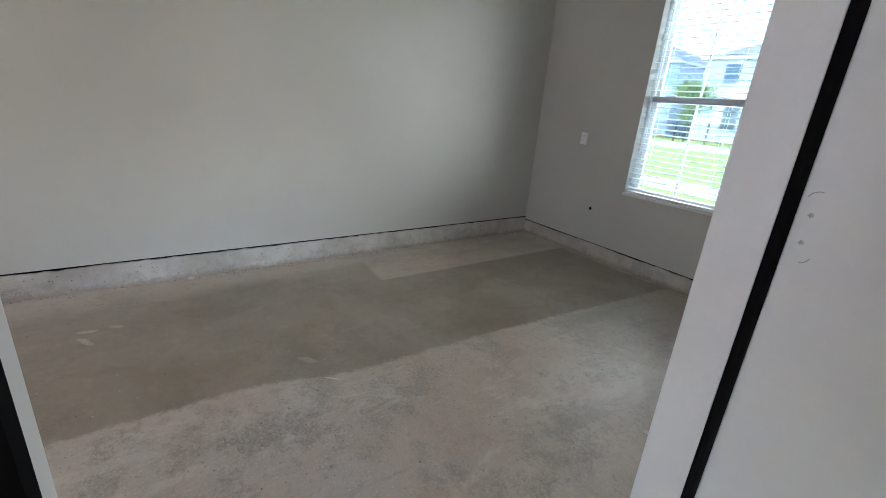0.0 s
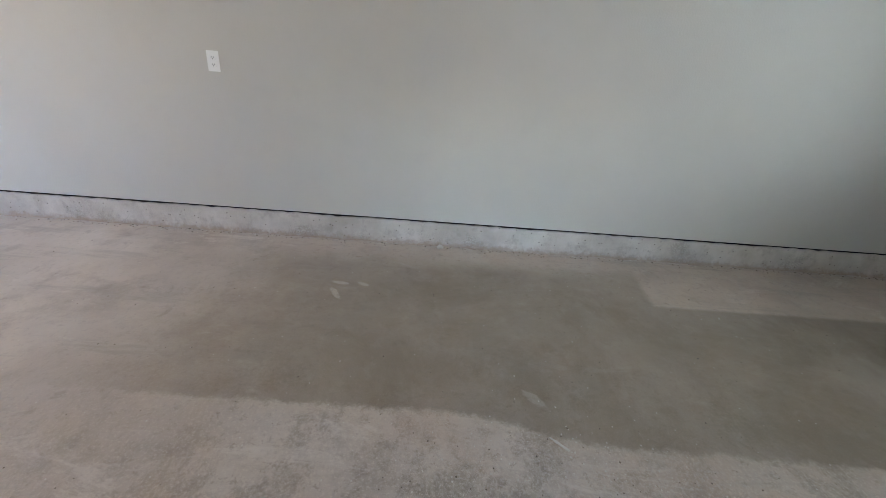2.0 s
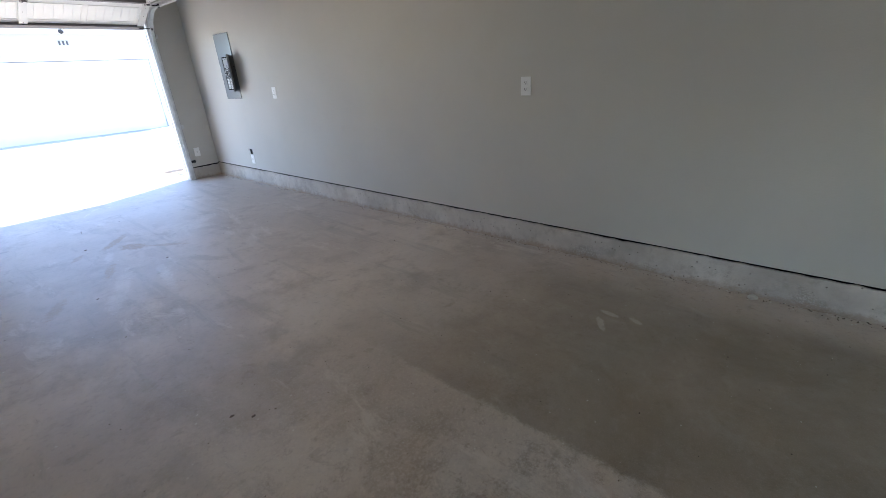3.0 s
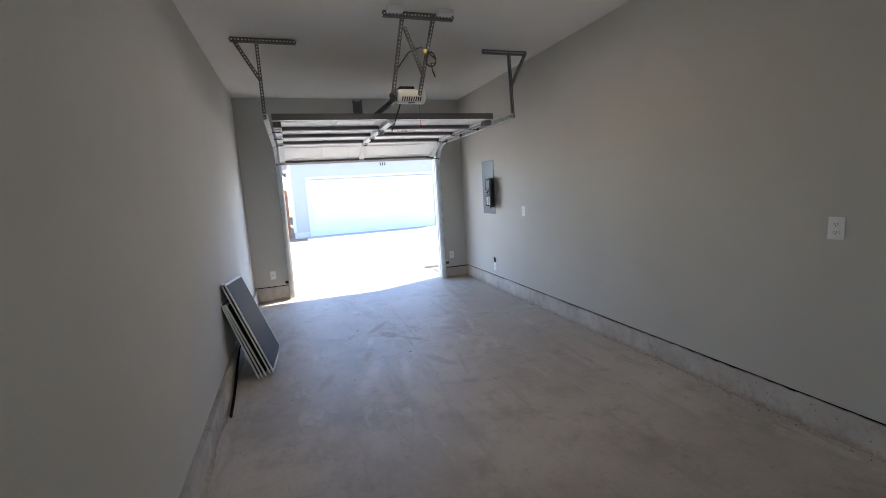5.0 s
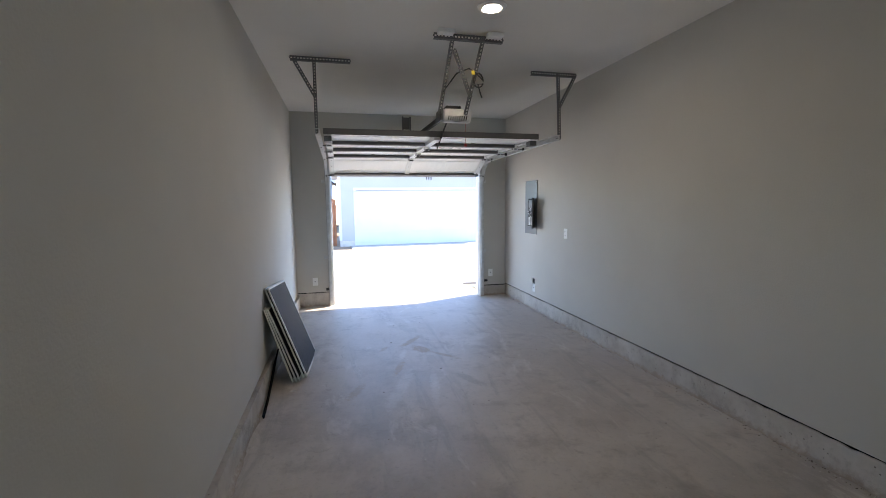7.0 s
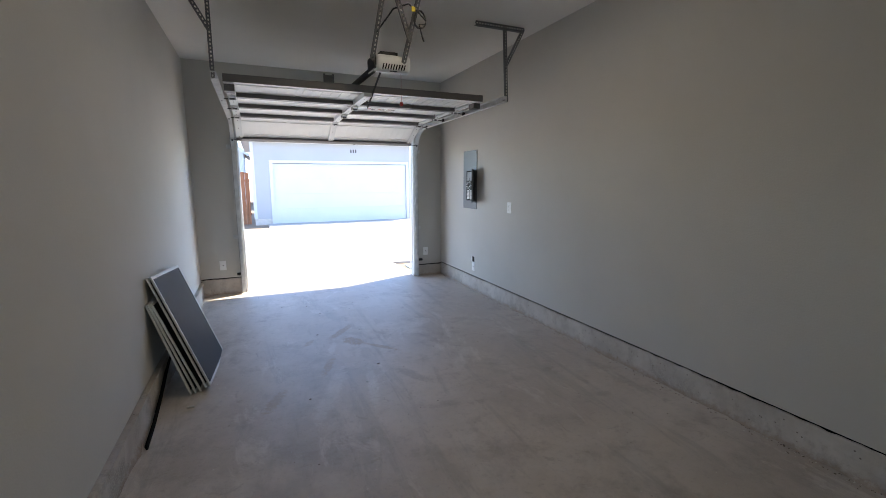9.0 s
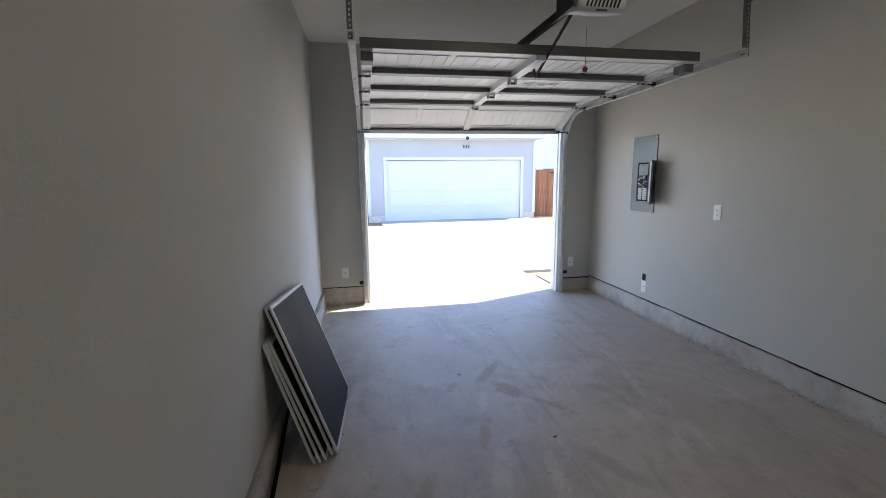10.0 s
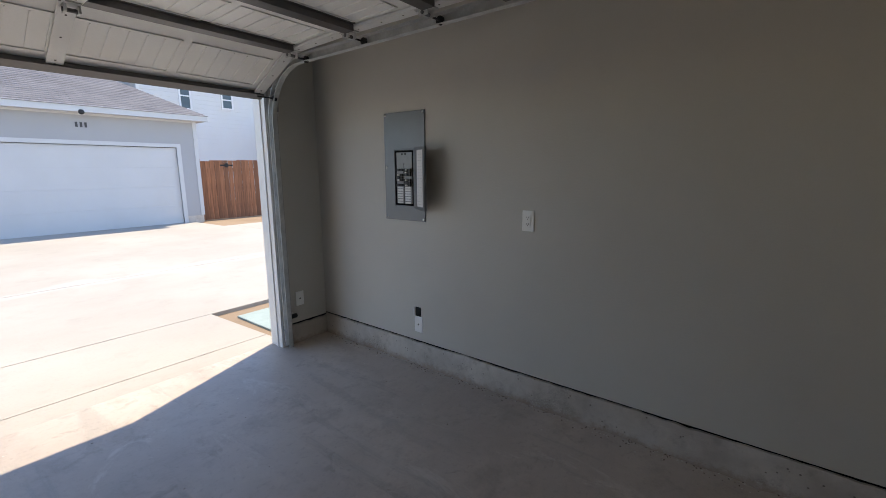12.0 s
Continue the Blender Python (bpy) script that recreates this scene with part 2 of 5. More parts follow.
def _shift(self, by):
    mp = self.add("ShaderNodeMapping")
    self.put(mp.inputs[0], self.place)
    mp.inputs["Location"].default_value = (by, by * 0.7, 0)
    return mp.outputs[0]


Nodes.add_r, Nodes.shift = _red, _shift


def curb_concrete():
    """Rough cast kerb: pale paste, honeycomb patches of bare gravel, pits and reddish dust at its foot."""
    n = Nodes("kerb_concrete")
    _, y, z = n.xyz()
    cloud, pit, grit = n.noise(2.2, 5, 0.65), n.noise(26, 5, 0.75), n.noise(120, 3, 0.7)
    c = n.mix(n.ramp(cloud, 0.3, 0.7), (0.44, 0.395, 0.355), (0.64, 0.595, 0.55))
    c = n.mix(n.m("MULTIPLY", n.ramp(n.noise(9, 6, 0.7), 0.5, 0.7), 0.45), c, (0.3, 0.26, 0.225))
    # gravel showing where the paste did not fill the form
    bare = n.ramp(n.m("ADD", n.noise(1.7, 7, 0.7, distort=0.4), n.m("MULTIPLY", n.ramp(z, 0.02, 0.15), -0.07)), 0.49, 0.6)
    stone, tint = n.cells(105.0)
    chink = n.ramp(stone, 0.28, 0.6)
    c = n.mix(n.m("MULTIPLY", bare, 0.25), c, n.mix(n.add_r(tint), (0.3, 0.265, 0.235), (0.58, 0.545, 0.5)))
    c = n.mix(n.m("MULTIPLY", n.m("MULTIPLY", bare, chink), 0.3), c, (0.19, 0.165, 0.14))
    d, k = n.cells(32.0)
    hole = n.m("MULTIPLY", n.ramp(d, 0.08, 0.18, 1.0, 0.0), n.m("GREATER_THAN", n.add_r(k), 0.86))
    c = n.mix(n.m("MULTIPLY", hole, 0.75), c, (0.12, 0.1, 0.09))
    foot = n.ramp(n.m("ADD", z, n.m("MULTIPLY", n.m("SUBTRACT", pit, 0.5), 0.11)), 0.0, 0.045, 1.0, 0.0)
    c = n.mix(n.m("MULTIPLY", foot, 0.6), c, (0.33, 0.235, 0.17))
    n.bump(n.m("SUBTRACT", n.m("ADD", pit, n.m("MULTIPLY", grit, 0.4)), n.m("ADD", n.m("MULTIPLY", bare, chink), hole)), 0.55, 0.01)
    return n.done(c, 0.85)


def paving(name, lo, hi, speck, lime=0.0):
    n = Nodes(name)
    cloud, blot, grit = n.noise(0.35, 5, 0.6), n.noise(3.5, 6, 0.65), n.noise(45, 4, 0.7)
    c = n.mix(n.ramp(cloud, 0.3, 0.7), lo, hi)
    c = n.mix(n.m("MULTIPLY", n.ramp(blot, 0.5, 0.75), 0.3), c, shade(lo, 0.8))
    c = n.mix(n.m("MULTIPLY", n.ramp(grit, 0.5, 0.72), 0.25), c, speck)
    if lime:
        # lime bloom along the gutter line
        y = n.xyz()[1]
        line = n.m("ABSOLUTE", n.m("SUBTRACT", n.m("ADD", y, n.m("MULTIPLY", n.m("SUBTRACT", n.noise(1.5, 5), 0.5), 0.9)), lime))
        c = n.mix(n.m("MULTIPLY", n.ramp(line, 0.03, 0.3, 1.0, 0.0), 0.6), c, (0.5, 0.485, 0.46))
    n.bump(grit, 0.25, 0.006)
    return n.done(c, 0.8)


def timber(name, colour, along):
    """Sawn boards, the grain along one axis, each board of its own tone."""
    n = Nodes(name)
    stretch = [9.0, 9.0, 9.0]
    stretch[along] = 0.6
    grain, fine = n.noise(3.0, 6, 0.65, stretch=stretch, distort=0.6), n.noise(20, 3, stretch=stretch)
    info = n.add("ShaderNodeObjectInfo")
    c = n.mix(n.ramp(grain, 0.32, 0.68), shade(colour, 0.55), shade(colour, 1.35))
    c = n.mix(n.m("MULTIPLY", info.outputs["Random"], 0.75), c, shade(colour, 0.42))
    knot = n.ramp(n.cells(3.2)[0], 0.03, 0.1, 1.0, 0.0)
    c = n.mix(n.m("MULTIPLY", knot, 0.7), c, shade(colour, 0.25))
    n.bump(fine, 0.2, 0.004)
    return n.done(c, 0.75)


def shingles():
    n = Nodes("roof_shingles")
    mp = n.add("ShaderNodeTexBrick")
    n.put(mp.inputs["Vector"], n.place)
    for key, v in (("Scale", 1.0), ("Mortar Size", 0.012), ("Brick Width", 0.3), ("Row Height", 0.09)):
        mp.inputs[key].default_value = v
    n.put(mp.inputs["Color1"], (0.11, 0.115, 0.14))
    n.put(mp.inputs["Color2"], (0.15, 0.155, 0.18))
    n.put(mp.inputs["Mortar"], (0.11, 0.11, 0.12))
    c = n.mix(n.m("MULTIPLY", n.ramp(n.noise(2, 5), 0.35, 0.7), 0.4), mp.outputs["Color"], (0.2, 0.205, 0.225))
    n.bump(n.noise(90, 3), 0.4, 0.01)
    return n.done(c, 0.85)


def grass_cover():
    n = Nodes("grass_cover")
    c = n.mix(n.ramp(n.noise(0.5, 4), 0.3, 0.7), (0.16, 0.21, 0.035), (0.22, 0.27, 0.05))
    c = n.mix(n.m("MULTIPLY", n.ramp(n.noise(30, 4, 0.7), 0.4, 0.65), 0.35), c, (0.1, 0.15, 0.025))
    n.bump(n.noise(60, 3), 0.6, 0.03)
    return n.done(c, 0.8)


def glass():
    n = Nodes("window_glass")
    clear = n.add("ShaderNodeBsdfTransparent")
    gloss = n.add("ShaderNodeBsdfGlossy")
    gloss.inputs["Roughness"].default_value = 0.02
    n.put(clear.inputs[0], (0.48, 0.56, 0.6))
    fres = n.add("ShaderNodeFresnel")
    fres.inputs[0].default_value = 1.45
    both = n.add("ShaderNodeMixShader")
    n.put(both.inputs[0], fres.outputs[0])
    n.put(both.inputs[1], clear.outputs[0])
    n.put(both.inputs[2], gloss.outputs[0])
    n.put(n.out.inputs[0], both.outputs[0])
    return n.mat


def film():
    """Thin clear plastic, crumpled."""
    n = Nodes("clear_plastic_film")
    clear = n.add("ShaderNodeBsdfTransparent")
    n.put(clear.inputs[0], (0.95, 0.95, 0.94))
    gloss = n.add("ShaderNodeBsdfGlossy")
    gloss.inputs["Roughness"].default_value = 0.18
    both = n.add("ShaderNodeMixShader")
    n.put(both.inputs[0], n.ramp(n.noise(25, 5), 0.4, 0.7, 0.03, 0.16))
    haze = n.add("ShaderNodeBsdfDiffuse")
    n.put(haze.inputs[0], (0.6, 0.59, 0.57))
    milky = n.add("ShaderNodeMixShader")
    n.put(milky.inputs[0], n.ramp(n.noise(60, 4), 0.4, 0.7, 0.06, 0.26))
    n.put(milky.inputs[1], clear.outputs[0])
    n.put(milky.inputs[2], haze.outputs[0])
    n.put(both.inputs[1], milky.outputs[0])
    n.put(both.inputs[2], gloss.outputs[0])
    n.put(n.out.inputs[0], both.outputs[0])
    return n.mat


def glow(name, colour, strength):
    n = Nodes(name)
    n.put(n.bsdf.inputs["Emission Color"], colour)
    n.bsdf.inputs["Emission Strength"].default_value = strength
    return n.done((0.8, 0.8, 0.78), 0.5)


PAINT = wall_paint("greige_wall_paint", (0.57, 0.55, 0.51))
CEILING = wall_paint("ceiling_paint", (0.8, 0.775, 0.73))
FLOOR = floor_concrete()
KERB = curb_concrete()
ALLEY = paving("alley_concrete", (0.37, 0.345, 0.31), (0.45, 0.425, 0.385), (0.3, 0.28, 0.25), 4.3)
DIRT = paving("dry_earth", (0.24, 0.17, 0.11), (0.33, 0.24, 0.16), (0.16, 0.11, 0.07))
GRASS = grass_cover()
WHITE = plain("white_gloss_paint", (0.78, 0.78, 0.77), 0.38, vary=0.03, bump=0.03)
WHITE_PLASTIC = plain("white_plastic", (0.88, 0.88, 0.87), 0.35, vary=0.02, bump=0.0)
OPENER_WHITE = plain("off_white_housing", (0.62, 0.62, 0.62), 0.4, vary=0.04, bump=0.02)
# white slats with the blue cast of the sky mixed into their colour
BLIND_SKY_TINT = plain("sky_tinted_blind_slats", (0.58, 0.68, 0.74), 0.5, vary=0.03, bump=0.0)
VINYL = plain("white_vinyl", (0.8, 0.81, 0.82), 0.4, vary=0.03, bump=0.0)
BLACK = plain("black_rubber", (0.012, 0.012, 0.013), 0.55, vary=0.2, bump=0.1)
# matt black for rubber seals and for the painted shade under the wallboard
SEAL_GAP_BLACK = plain("seal_and_gap_black", (0.005, 0.005, 0.006), 0.9, vary=0.2, bump=0.1)
SEAL_GAP_BLACK.node_tree.nodes["Principled BSDF"].inputs["Specular IOR Level"].default_value = 0.1
DARK = plain("dark_void", (0.01, 0.01, 0.01), 0.9, vary=0.1, bump=0.0)
STEEL = plain("galvanised_steel", (0.6, 0.61, 0.61), 0.4, 0.08, vary=0.14, scale=12, grain=90)
GALV = plain("grey_galvanised_angle", (0.36, 0.355, 0.35), 0.5, 0.4, vary=0.15, scale=12, grain=90)
DULL_STEEL = plain("dull_galvanised_angle", (0.15, 0.15, 0.155), 0.5, 0.35, vary=0.2, scale=14, grain=90)
DOOR_SKIN = plain("white_door_skin", (0.88, 0.88, 0.87), 0.42, vary=0.03, scale=2, grain=140, bump=0.12)
STILE = plain("white_steel_stile", (0.76, 0.77, 0.77), 0.35, vary=0.04, bump=0.02)
STRUT = plain("grey_steel_strut", (0.14, 0.133, 0.132), 0.45, 0.3, vary=0.08)
PANEL_GREY = plain("grey_enamel_steel", (0.15, 0.16, 0.172), 0.42, 0.25, vary=0.06, scale=5, grain=120)
CHROME = plain("bright_metal", (0.75, 0.75, 0.73), 0.2, 1.0, vary=0.05, bump=0.0)
ALU = plain("aluminium", (0.62, 0.63, 0.64), 0.35, 0.9, vary=0.08, scale=10)
BRASS = plain("brass", (0.6, 0.42, 0.16), 0.35, 1.0, vary=0.15, scale=20)
SCREEN_FRAME = plain("white_aluminium_frame", (0.6, 0.6, 0.59), 0.45, 0.1, vary=0.08, scale=14)
SCREEN_FRAME_GREY = plain("light_grey_steel", (0.22, 0.225, 0.23), 0.45, 0.15, vary=0.08, scale=10)
MESH = plain("dark_fly_mesh", (0.024, 0.025, 0.03), 0.6, 0.0, vary=0.55, scale=7, grain=500, bump=0.25)
TANK = plain("charcoal_enamel", (0.045, 0.05, 0.055), 0.35, 0.1, vary=0.08)
LABEL = plain("paper_label", (0.75, 0.73, 0.71), 0.6, vary=0.04, bump=0.0)
PINK = plain("pink_print", (0.68, 0.46, 0.47), 0.6, vary=0.05, bump=0.0)
RED = plain("red_plastic", (0.45, 0.03, 0.03), 0.4, vary=0.1, bump=0.0)
FAINT = plain("faint_grey_print", (0.4, 0.38, 0.38), 0.6, vary=0.05, bump=0.0)
INK = plain("dark_print", (0.06, 0.06, 0.07), 0.6, vary=0.1, bump=0.0)
YELLOW = plain("yellow_print", (0.75, 0.6, 0.05), 0.6, vary=0.05, bump=0.0)
CARD = plain("grey_cardboard", (0.22, 0.19, 0.16), 0.8, vary=0.15, scale=12)
BOARD = plain("chipboard", (0.3, 0.24, 0.17), 0.8, vary=0.25, scale=25, grain=90)
CEDAR = timber("stained_cedar", (0.36, 0.145, 0.07), 2)
SIDING = plain("pale_siding", (0.38, 0.385, 0.405), 0.6, vary=0.03, scale=0.8)
HOUSE_BLUE = plain("blue_grey_siding", (0.42, 0.47, 0.56), 0.6, vary=0.04, scale=0.8)
FAR_WHITE = plain("far_white_siding", (0.72, 0.72, 0.72), 0.6, vary=0.03, scale=0.5)
FACADE_WHITE = plain("outdoor_white_paint", (0.57, 0.575, 0.59), 0.5, vary=0.03, scale=1.2, bump=0.03)
SHINGLE = shingles()
FAR_GLASS = plain("far_window_glass", (0.07, 0.1, 0.12), 0.08, 0.0, vary=0.2, scale=1.5, bump=0.0)
IRON = plain("black_iron", (0.015, 0.015, 0.016), 0.45, 0.3, vary=0.15)
UTILITY = plain("green_utility_paint", (0.05, 0.12, 0.08), 0.5, vary=0.1)
PAD = plain("grey_green_lid", (0.3, 0.38, 0.36), 0.6, vary=0.1, scale=6)
BARK = plain("bark", (0.12, 0.09, 0.065), 0.9, vary=0.3, scale=20, bump=0.4)
LEAF = plain("young_leaves", (0.2, 0.27, 0.05), 0.6, vary=0.3, scale=4, bump=0.0)
PLASTER_BIT = plain("plaster_crumb", (0.62, 0.6, 0.56), 0.9, vary=0.15, scale=30)
EARTH_BIT = plain("earth_crumb", (0.13, 0.1, 0.08), 0.9, vary=0.3, scale=30)
BULB = plain("mirror_bulb_glass", (0.3, 0.29, 0.28), 0.12, 0.9, vary=0.1, bump=0.0)
LAMP = glow("lamp_diffuser", (1.0, 0.88, 0.72), 24.0)
GLASS, FILM = glass(), film()
MESH.node_tree.nodes["Principled BSDF"].inputs["Specular IOR Level"].default_value = 0.12

# ---- mesh helpers ----


def box(bm, x0, x1, y0, y1, z0, z1, bevel=0.0):
    v = [bm.verts.new((x, y, z)) for x in (x0, x1) for y in (y0, y1) for z in (z0, z1)]
    fs = [bm.faces.new([v[i] for i in f]) for f in ((0, 1, 3, 2), (4, 6, 7, 5), (0, 4, 5, 1), (2, 3, 7, 6), (0, 2, 6, 4), (1, 5, 7, 3))]
    if bevel:
        edges = list({e for f in fs for e in f.edges})
        bmesh.ops.bevel(bm, geom=edges, offset=bevel, segments=2, profile=0.6, affect="EDGES")
    return bm


def boxes(*rows, bevel=0.0):
    bm = bmesh.new()
    for r in rows:
        box(bm, *r, bevel=bevel)
    return bm


def bar(bm, a, b, w, h, up=(0, 0, 1)):
    """A bar from a to b, w wide across and h thick along up."""
    a, b = Vector(a), Vector(b)
    d = (b - a).normalized()
    side = d.cross(Vector(up))
    side = side.normalized() if side.length > 1e-5 else d.orthogonal().normalized()
    top = side.cross(d).normalized()
    v = [bm.verts.new(p + side * i * w / 2 + top * j * h / 2) for p in (a, b) for i, j in ((-1, -1), (1, -1), (1, 1), (-1, 1))]
    for f in ((0, 1, 2, 3), (7, 6, 5, 4), (0, 4, 5, 1), (1, 5, 6, 2), (2, 6, 7, 3), (3, 7, 4, 0)):
        bm.faces.new([v[i] for i in f])
    return bm


def tube(bm, pts, r, n=8, taper=None):
    """A round tube along points, closed at its ends."""
    pts, rings = [Vector(p) for p in pts], []
    for i, p in enumerate(pts):
        d = (pts[min(i + 1, len(pts) - 1)] - pts[max(i - 1, 0)]).normalized()
        u = d.cross(Vector((0.13, 0.31, 0.94))).normalized()
        w = d.cross(u)
        k = r if taper is None else r + (taper - r) * i / (len(pts) - 1)
        rings.append([bm.verts.new(p + k * (u * math.cos(6.2832 * j / n) + w * math.sin(6.2832 * j / n))) for j in range(n)])
    for a, b in zip(rings, rings[1:]):
        for j in range(n):
            bm.faces.new((a[j], a[(j + 1) % n], b[(j + 1) % n], b[j]))
    bm.faces.new(rings[0][::-1])
    bm.faces.new(rings[-1])
    return bm


def lathe(bm, rows, centre, n=32, axis="z"):
    """A turned solid: rows of (radius, along)."""
    c, rings = Vector(centre), []
    for r, h in rows:
        ring = []
        for j in range(n):
            a, b = r * math.cos(6.2832 * j / n), r * math.sin(6.2832 * j / n)
            ring.append(bm.verts.new(c + Vector({"z": (a, b, h), "y": (a, h, b), "x": (h, a, b)}[axis])))
        rings.append(ring)
    for a, b in zip(rings, rings[1:]):
        for j in range(n):
            bm.faces.new((a[j], a[(j + 1) % n], b[(j + 1) % n], b[j]))
    bm.faces.new(rings[0][::-1])
    bm.faces.new(rings[-1])
    return bm


def sweep(bm, pts, section):
    """A section of (across x, inward) points drawn along a path in the y-z plane."""
    rings = []
    for i, p in enumerate(pts):
        a, b = Vector(pts[max(i - 1, 0)]), Vector(pts[min(i + 1, len(pts) - 1)])
        d = (b - a).normalized()
        inward = Vector((0, -d.z, d.y))
        rings.append([bm.verts.new(Vector(p) + Vector((s, 0, 0)) + inward * t) for s, t in section])
    k = len(section)
    for a, b in zip(rings, rings[1:]):
        for j in range(k):
            bm.faces.new((a[j], a[(j + 1) % k], b[(j + 1) % k], b[j]))
    bm.faces.new(rings[0][::-1])
    bm.faces.new(rings[-1])
    return bm


def crumb(bm, at, size, rng):
    """A small uneven chip lying on the floor."""
    m = Matrix.Translation(at) @ Euler((0, 0, rng.uniform(0, 6.28))).to_matrix().to_4x4()
    got = bmesh.ops.create_icosphere(bm, subdivisions=1, radius=size, matrix=m)["verts"]
    for v in got:
        off = v.co - Vector(at)
        off = Vector((off.x * rng.uniform(0.6, 1.5), off.y * rng.uniform(0.5, 1.1), off.z * rng.uniform(0.25, 0.5)))
        v.co = Vector(at) + off + Vector((0, 0, size * 0.3))
    return bm


def finish(bm, name, material, smooth):
    bmesh.ops.recalc_face_normals(bm, faces=bm.faces)
    data = bpy.data.meshes.new(name)
    bm.to_mesh(data)
    bm.free()
    data.materials.append(material)
    if smooth:
        data.shade_smooth()
        data.set_sharp_from_angle(angle=radians(35))
    return data


def thing(name, at, label, category, group=""):
    """An Empty at the base of a thing, which parents its parts."""
    ob = new(name)
    ob.empty_display_size = 0.1
    ob.matrix_basis = Matrix.Translation(at)
    return tagged(ob, label, category, group)


def part(name, bm, material, parent, label="", smooth=False):
    """One mesh, drawn in world places, under a thing or a part."""
    root = parent
    while root.parent:
        root = root.parent
    bmesh.ops.transform(bm, matrix=root.matrix_basis.inverted(), verts=bm.verts)
    ob = new(name, finish(bm, name, material, smooth))
    ob.parent = parent
    return tagged(ob, label) if label else ob


def solid(name, bm, material, label, category, group="", kind="", smooth=False):
    """A thing or piece of the setting that is one mesh."""
    return tagged(new(name, finish(bm, name, material, smooth)), label, category, group, kind)


def setting(name, bm, material, label, category, smooth=False):
    return solid(name, bm, material, label, category, kind="structure", smooth=smooth)

# ---- the garage: setting ----
LEFT, REAR, HIGH = -3.165, -9.89, 2.745
DOOR_L, DOOR_R, DOOR_H = -2.675, -0.41, 2.1
WIN_L, WIN_R, WIN_B, WIN_T = -2.025, -1.19, 0.722, 2.4
JAMB_F, JAMB_R, ENTRY_H = -6.132, -6.997, 2.08
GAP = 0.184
DEEP = 0.3

setting("floor", boxes((LEFT - DEEP, 0.15, REAR - 0.15, 0.14, -0.15, 0.0)), FLOOR, "stained grey concrete garage floor with a damp bay", "floor")
setting("ceiling", boxes((LEFT - DEEP, 0.15, REAR - 0.15, 0.14, HIGH, HIGH + 0.2)), CEILING, "painted textured garage ceiling", "ceiling")
setting("wall_east", boxes((0.0, 0.15, REAR - 0.15, 0.14, GAP, HIGH)), PAINT, "long greige painted garage wall above a concrete kerb", "wall")
setting("wall_west", boxes((LEFT - DEEP, LEFT, JAMB_F, 0.14, GAP - 0.006, HIGH), (LEFT - DEEP, LEFT, REAR - 0.15, JAMB_R, GAP, HIGH), (LEFT - DEEP, LEFT, JAMB_R, JAMB_F, ENTRY_H, HIGH)), PAINT, "greige painted garage wall with an entry doorway", "wall")
setting("wall_south", boxes((LEFT, WIN_L, REAR - 0.15, REAR, GAP - 0.034, HIGH), (WIN_R, 0.0, REAR - 0.15, REAR, GAP - 0.034, HIGH), (WIN_L, WIN_R, REAR - 0.15, REAR, GAP - 0.034, WIN_B), (WIN_L, WIN_R, REAR - 0.15, REAR, WIN_T, HIGH)), PAINT, "greige painted end wall with one window", "wall")
setting("wall_north", boxes((LEFT, DOOR_L, 0.0, 0.14, GAP + 0.019, HIGH), (DOOR_R, 0.0, 0.0, 0.14, GAP - 0.014, HIGH), (DOOR_L, DOOR_R, 0.0, 0.14, DOOR_H, HIGH)), PAINT, "greige painted wall round the overhead door opening", "wall")
# near-black strips close the gap under the wallboard and paint its shade
setting("gap_shade_strip", boxes((0.012, 0.149, REAR - 0.14, 0.13, 0.11, GAP), (LEFT + 0.001, -0.001, REAR - 0.149, REAR - 0.012, 0.1, GAP - 0.034), (DOOR_R + 0.03, 0.013, 0.014, 0.139, 0.11, GAP - 0.014), (LEFT - 0.02, DOOR_L - 0.03, 0.014, 0.139, 0.11, GAP + 0.019), (LEFT - 0.29, LEFT - 0.012, JAMB_F + 0.03, 0.0, 0.11, GAP - 0.006), (LEFT - 0.29, LEFT - 0.012, REAR - 0.1, JAMB_R - 0.03, 0.11, GAP)), SEAL_GAP_BLACK, "near-black strip standing in for the shade in the gap below the wallboard", "trim")


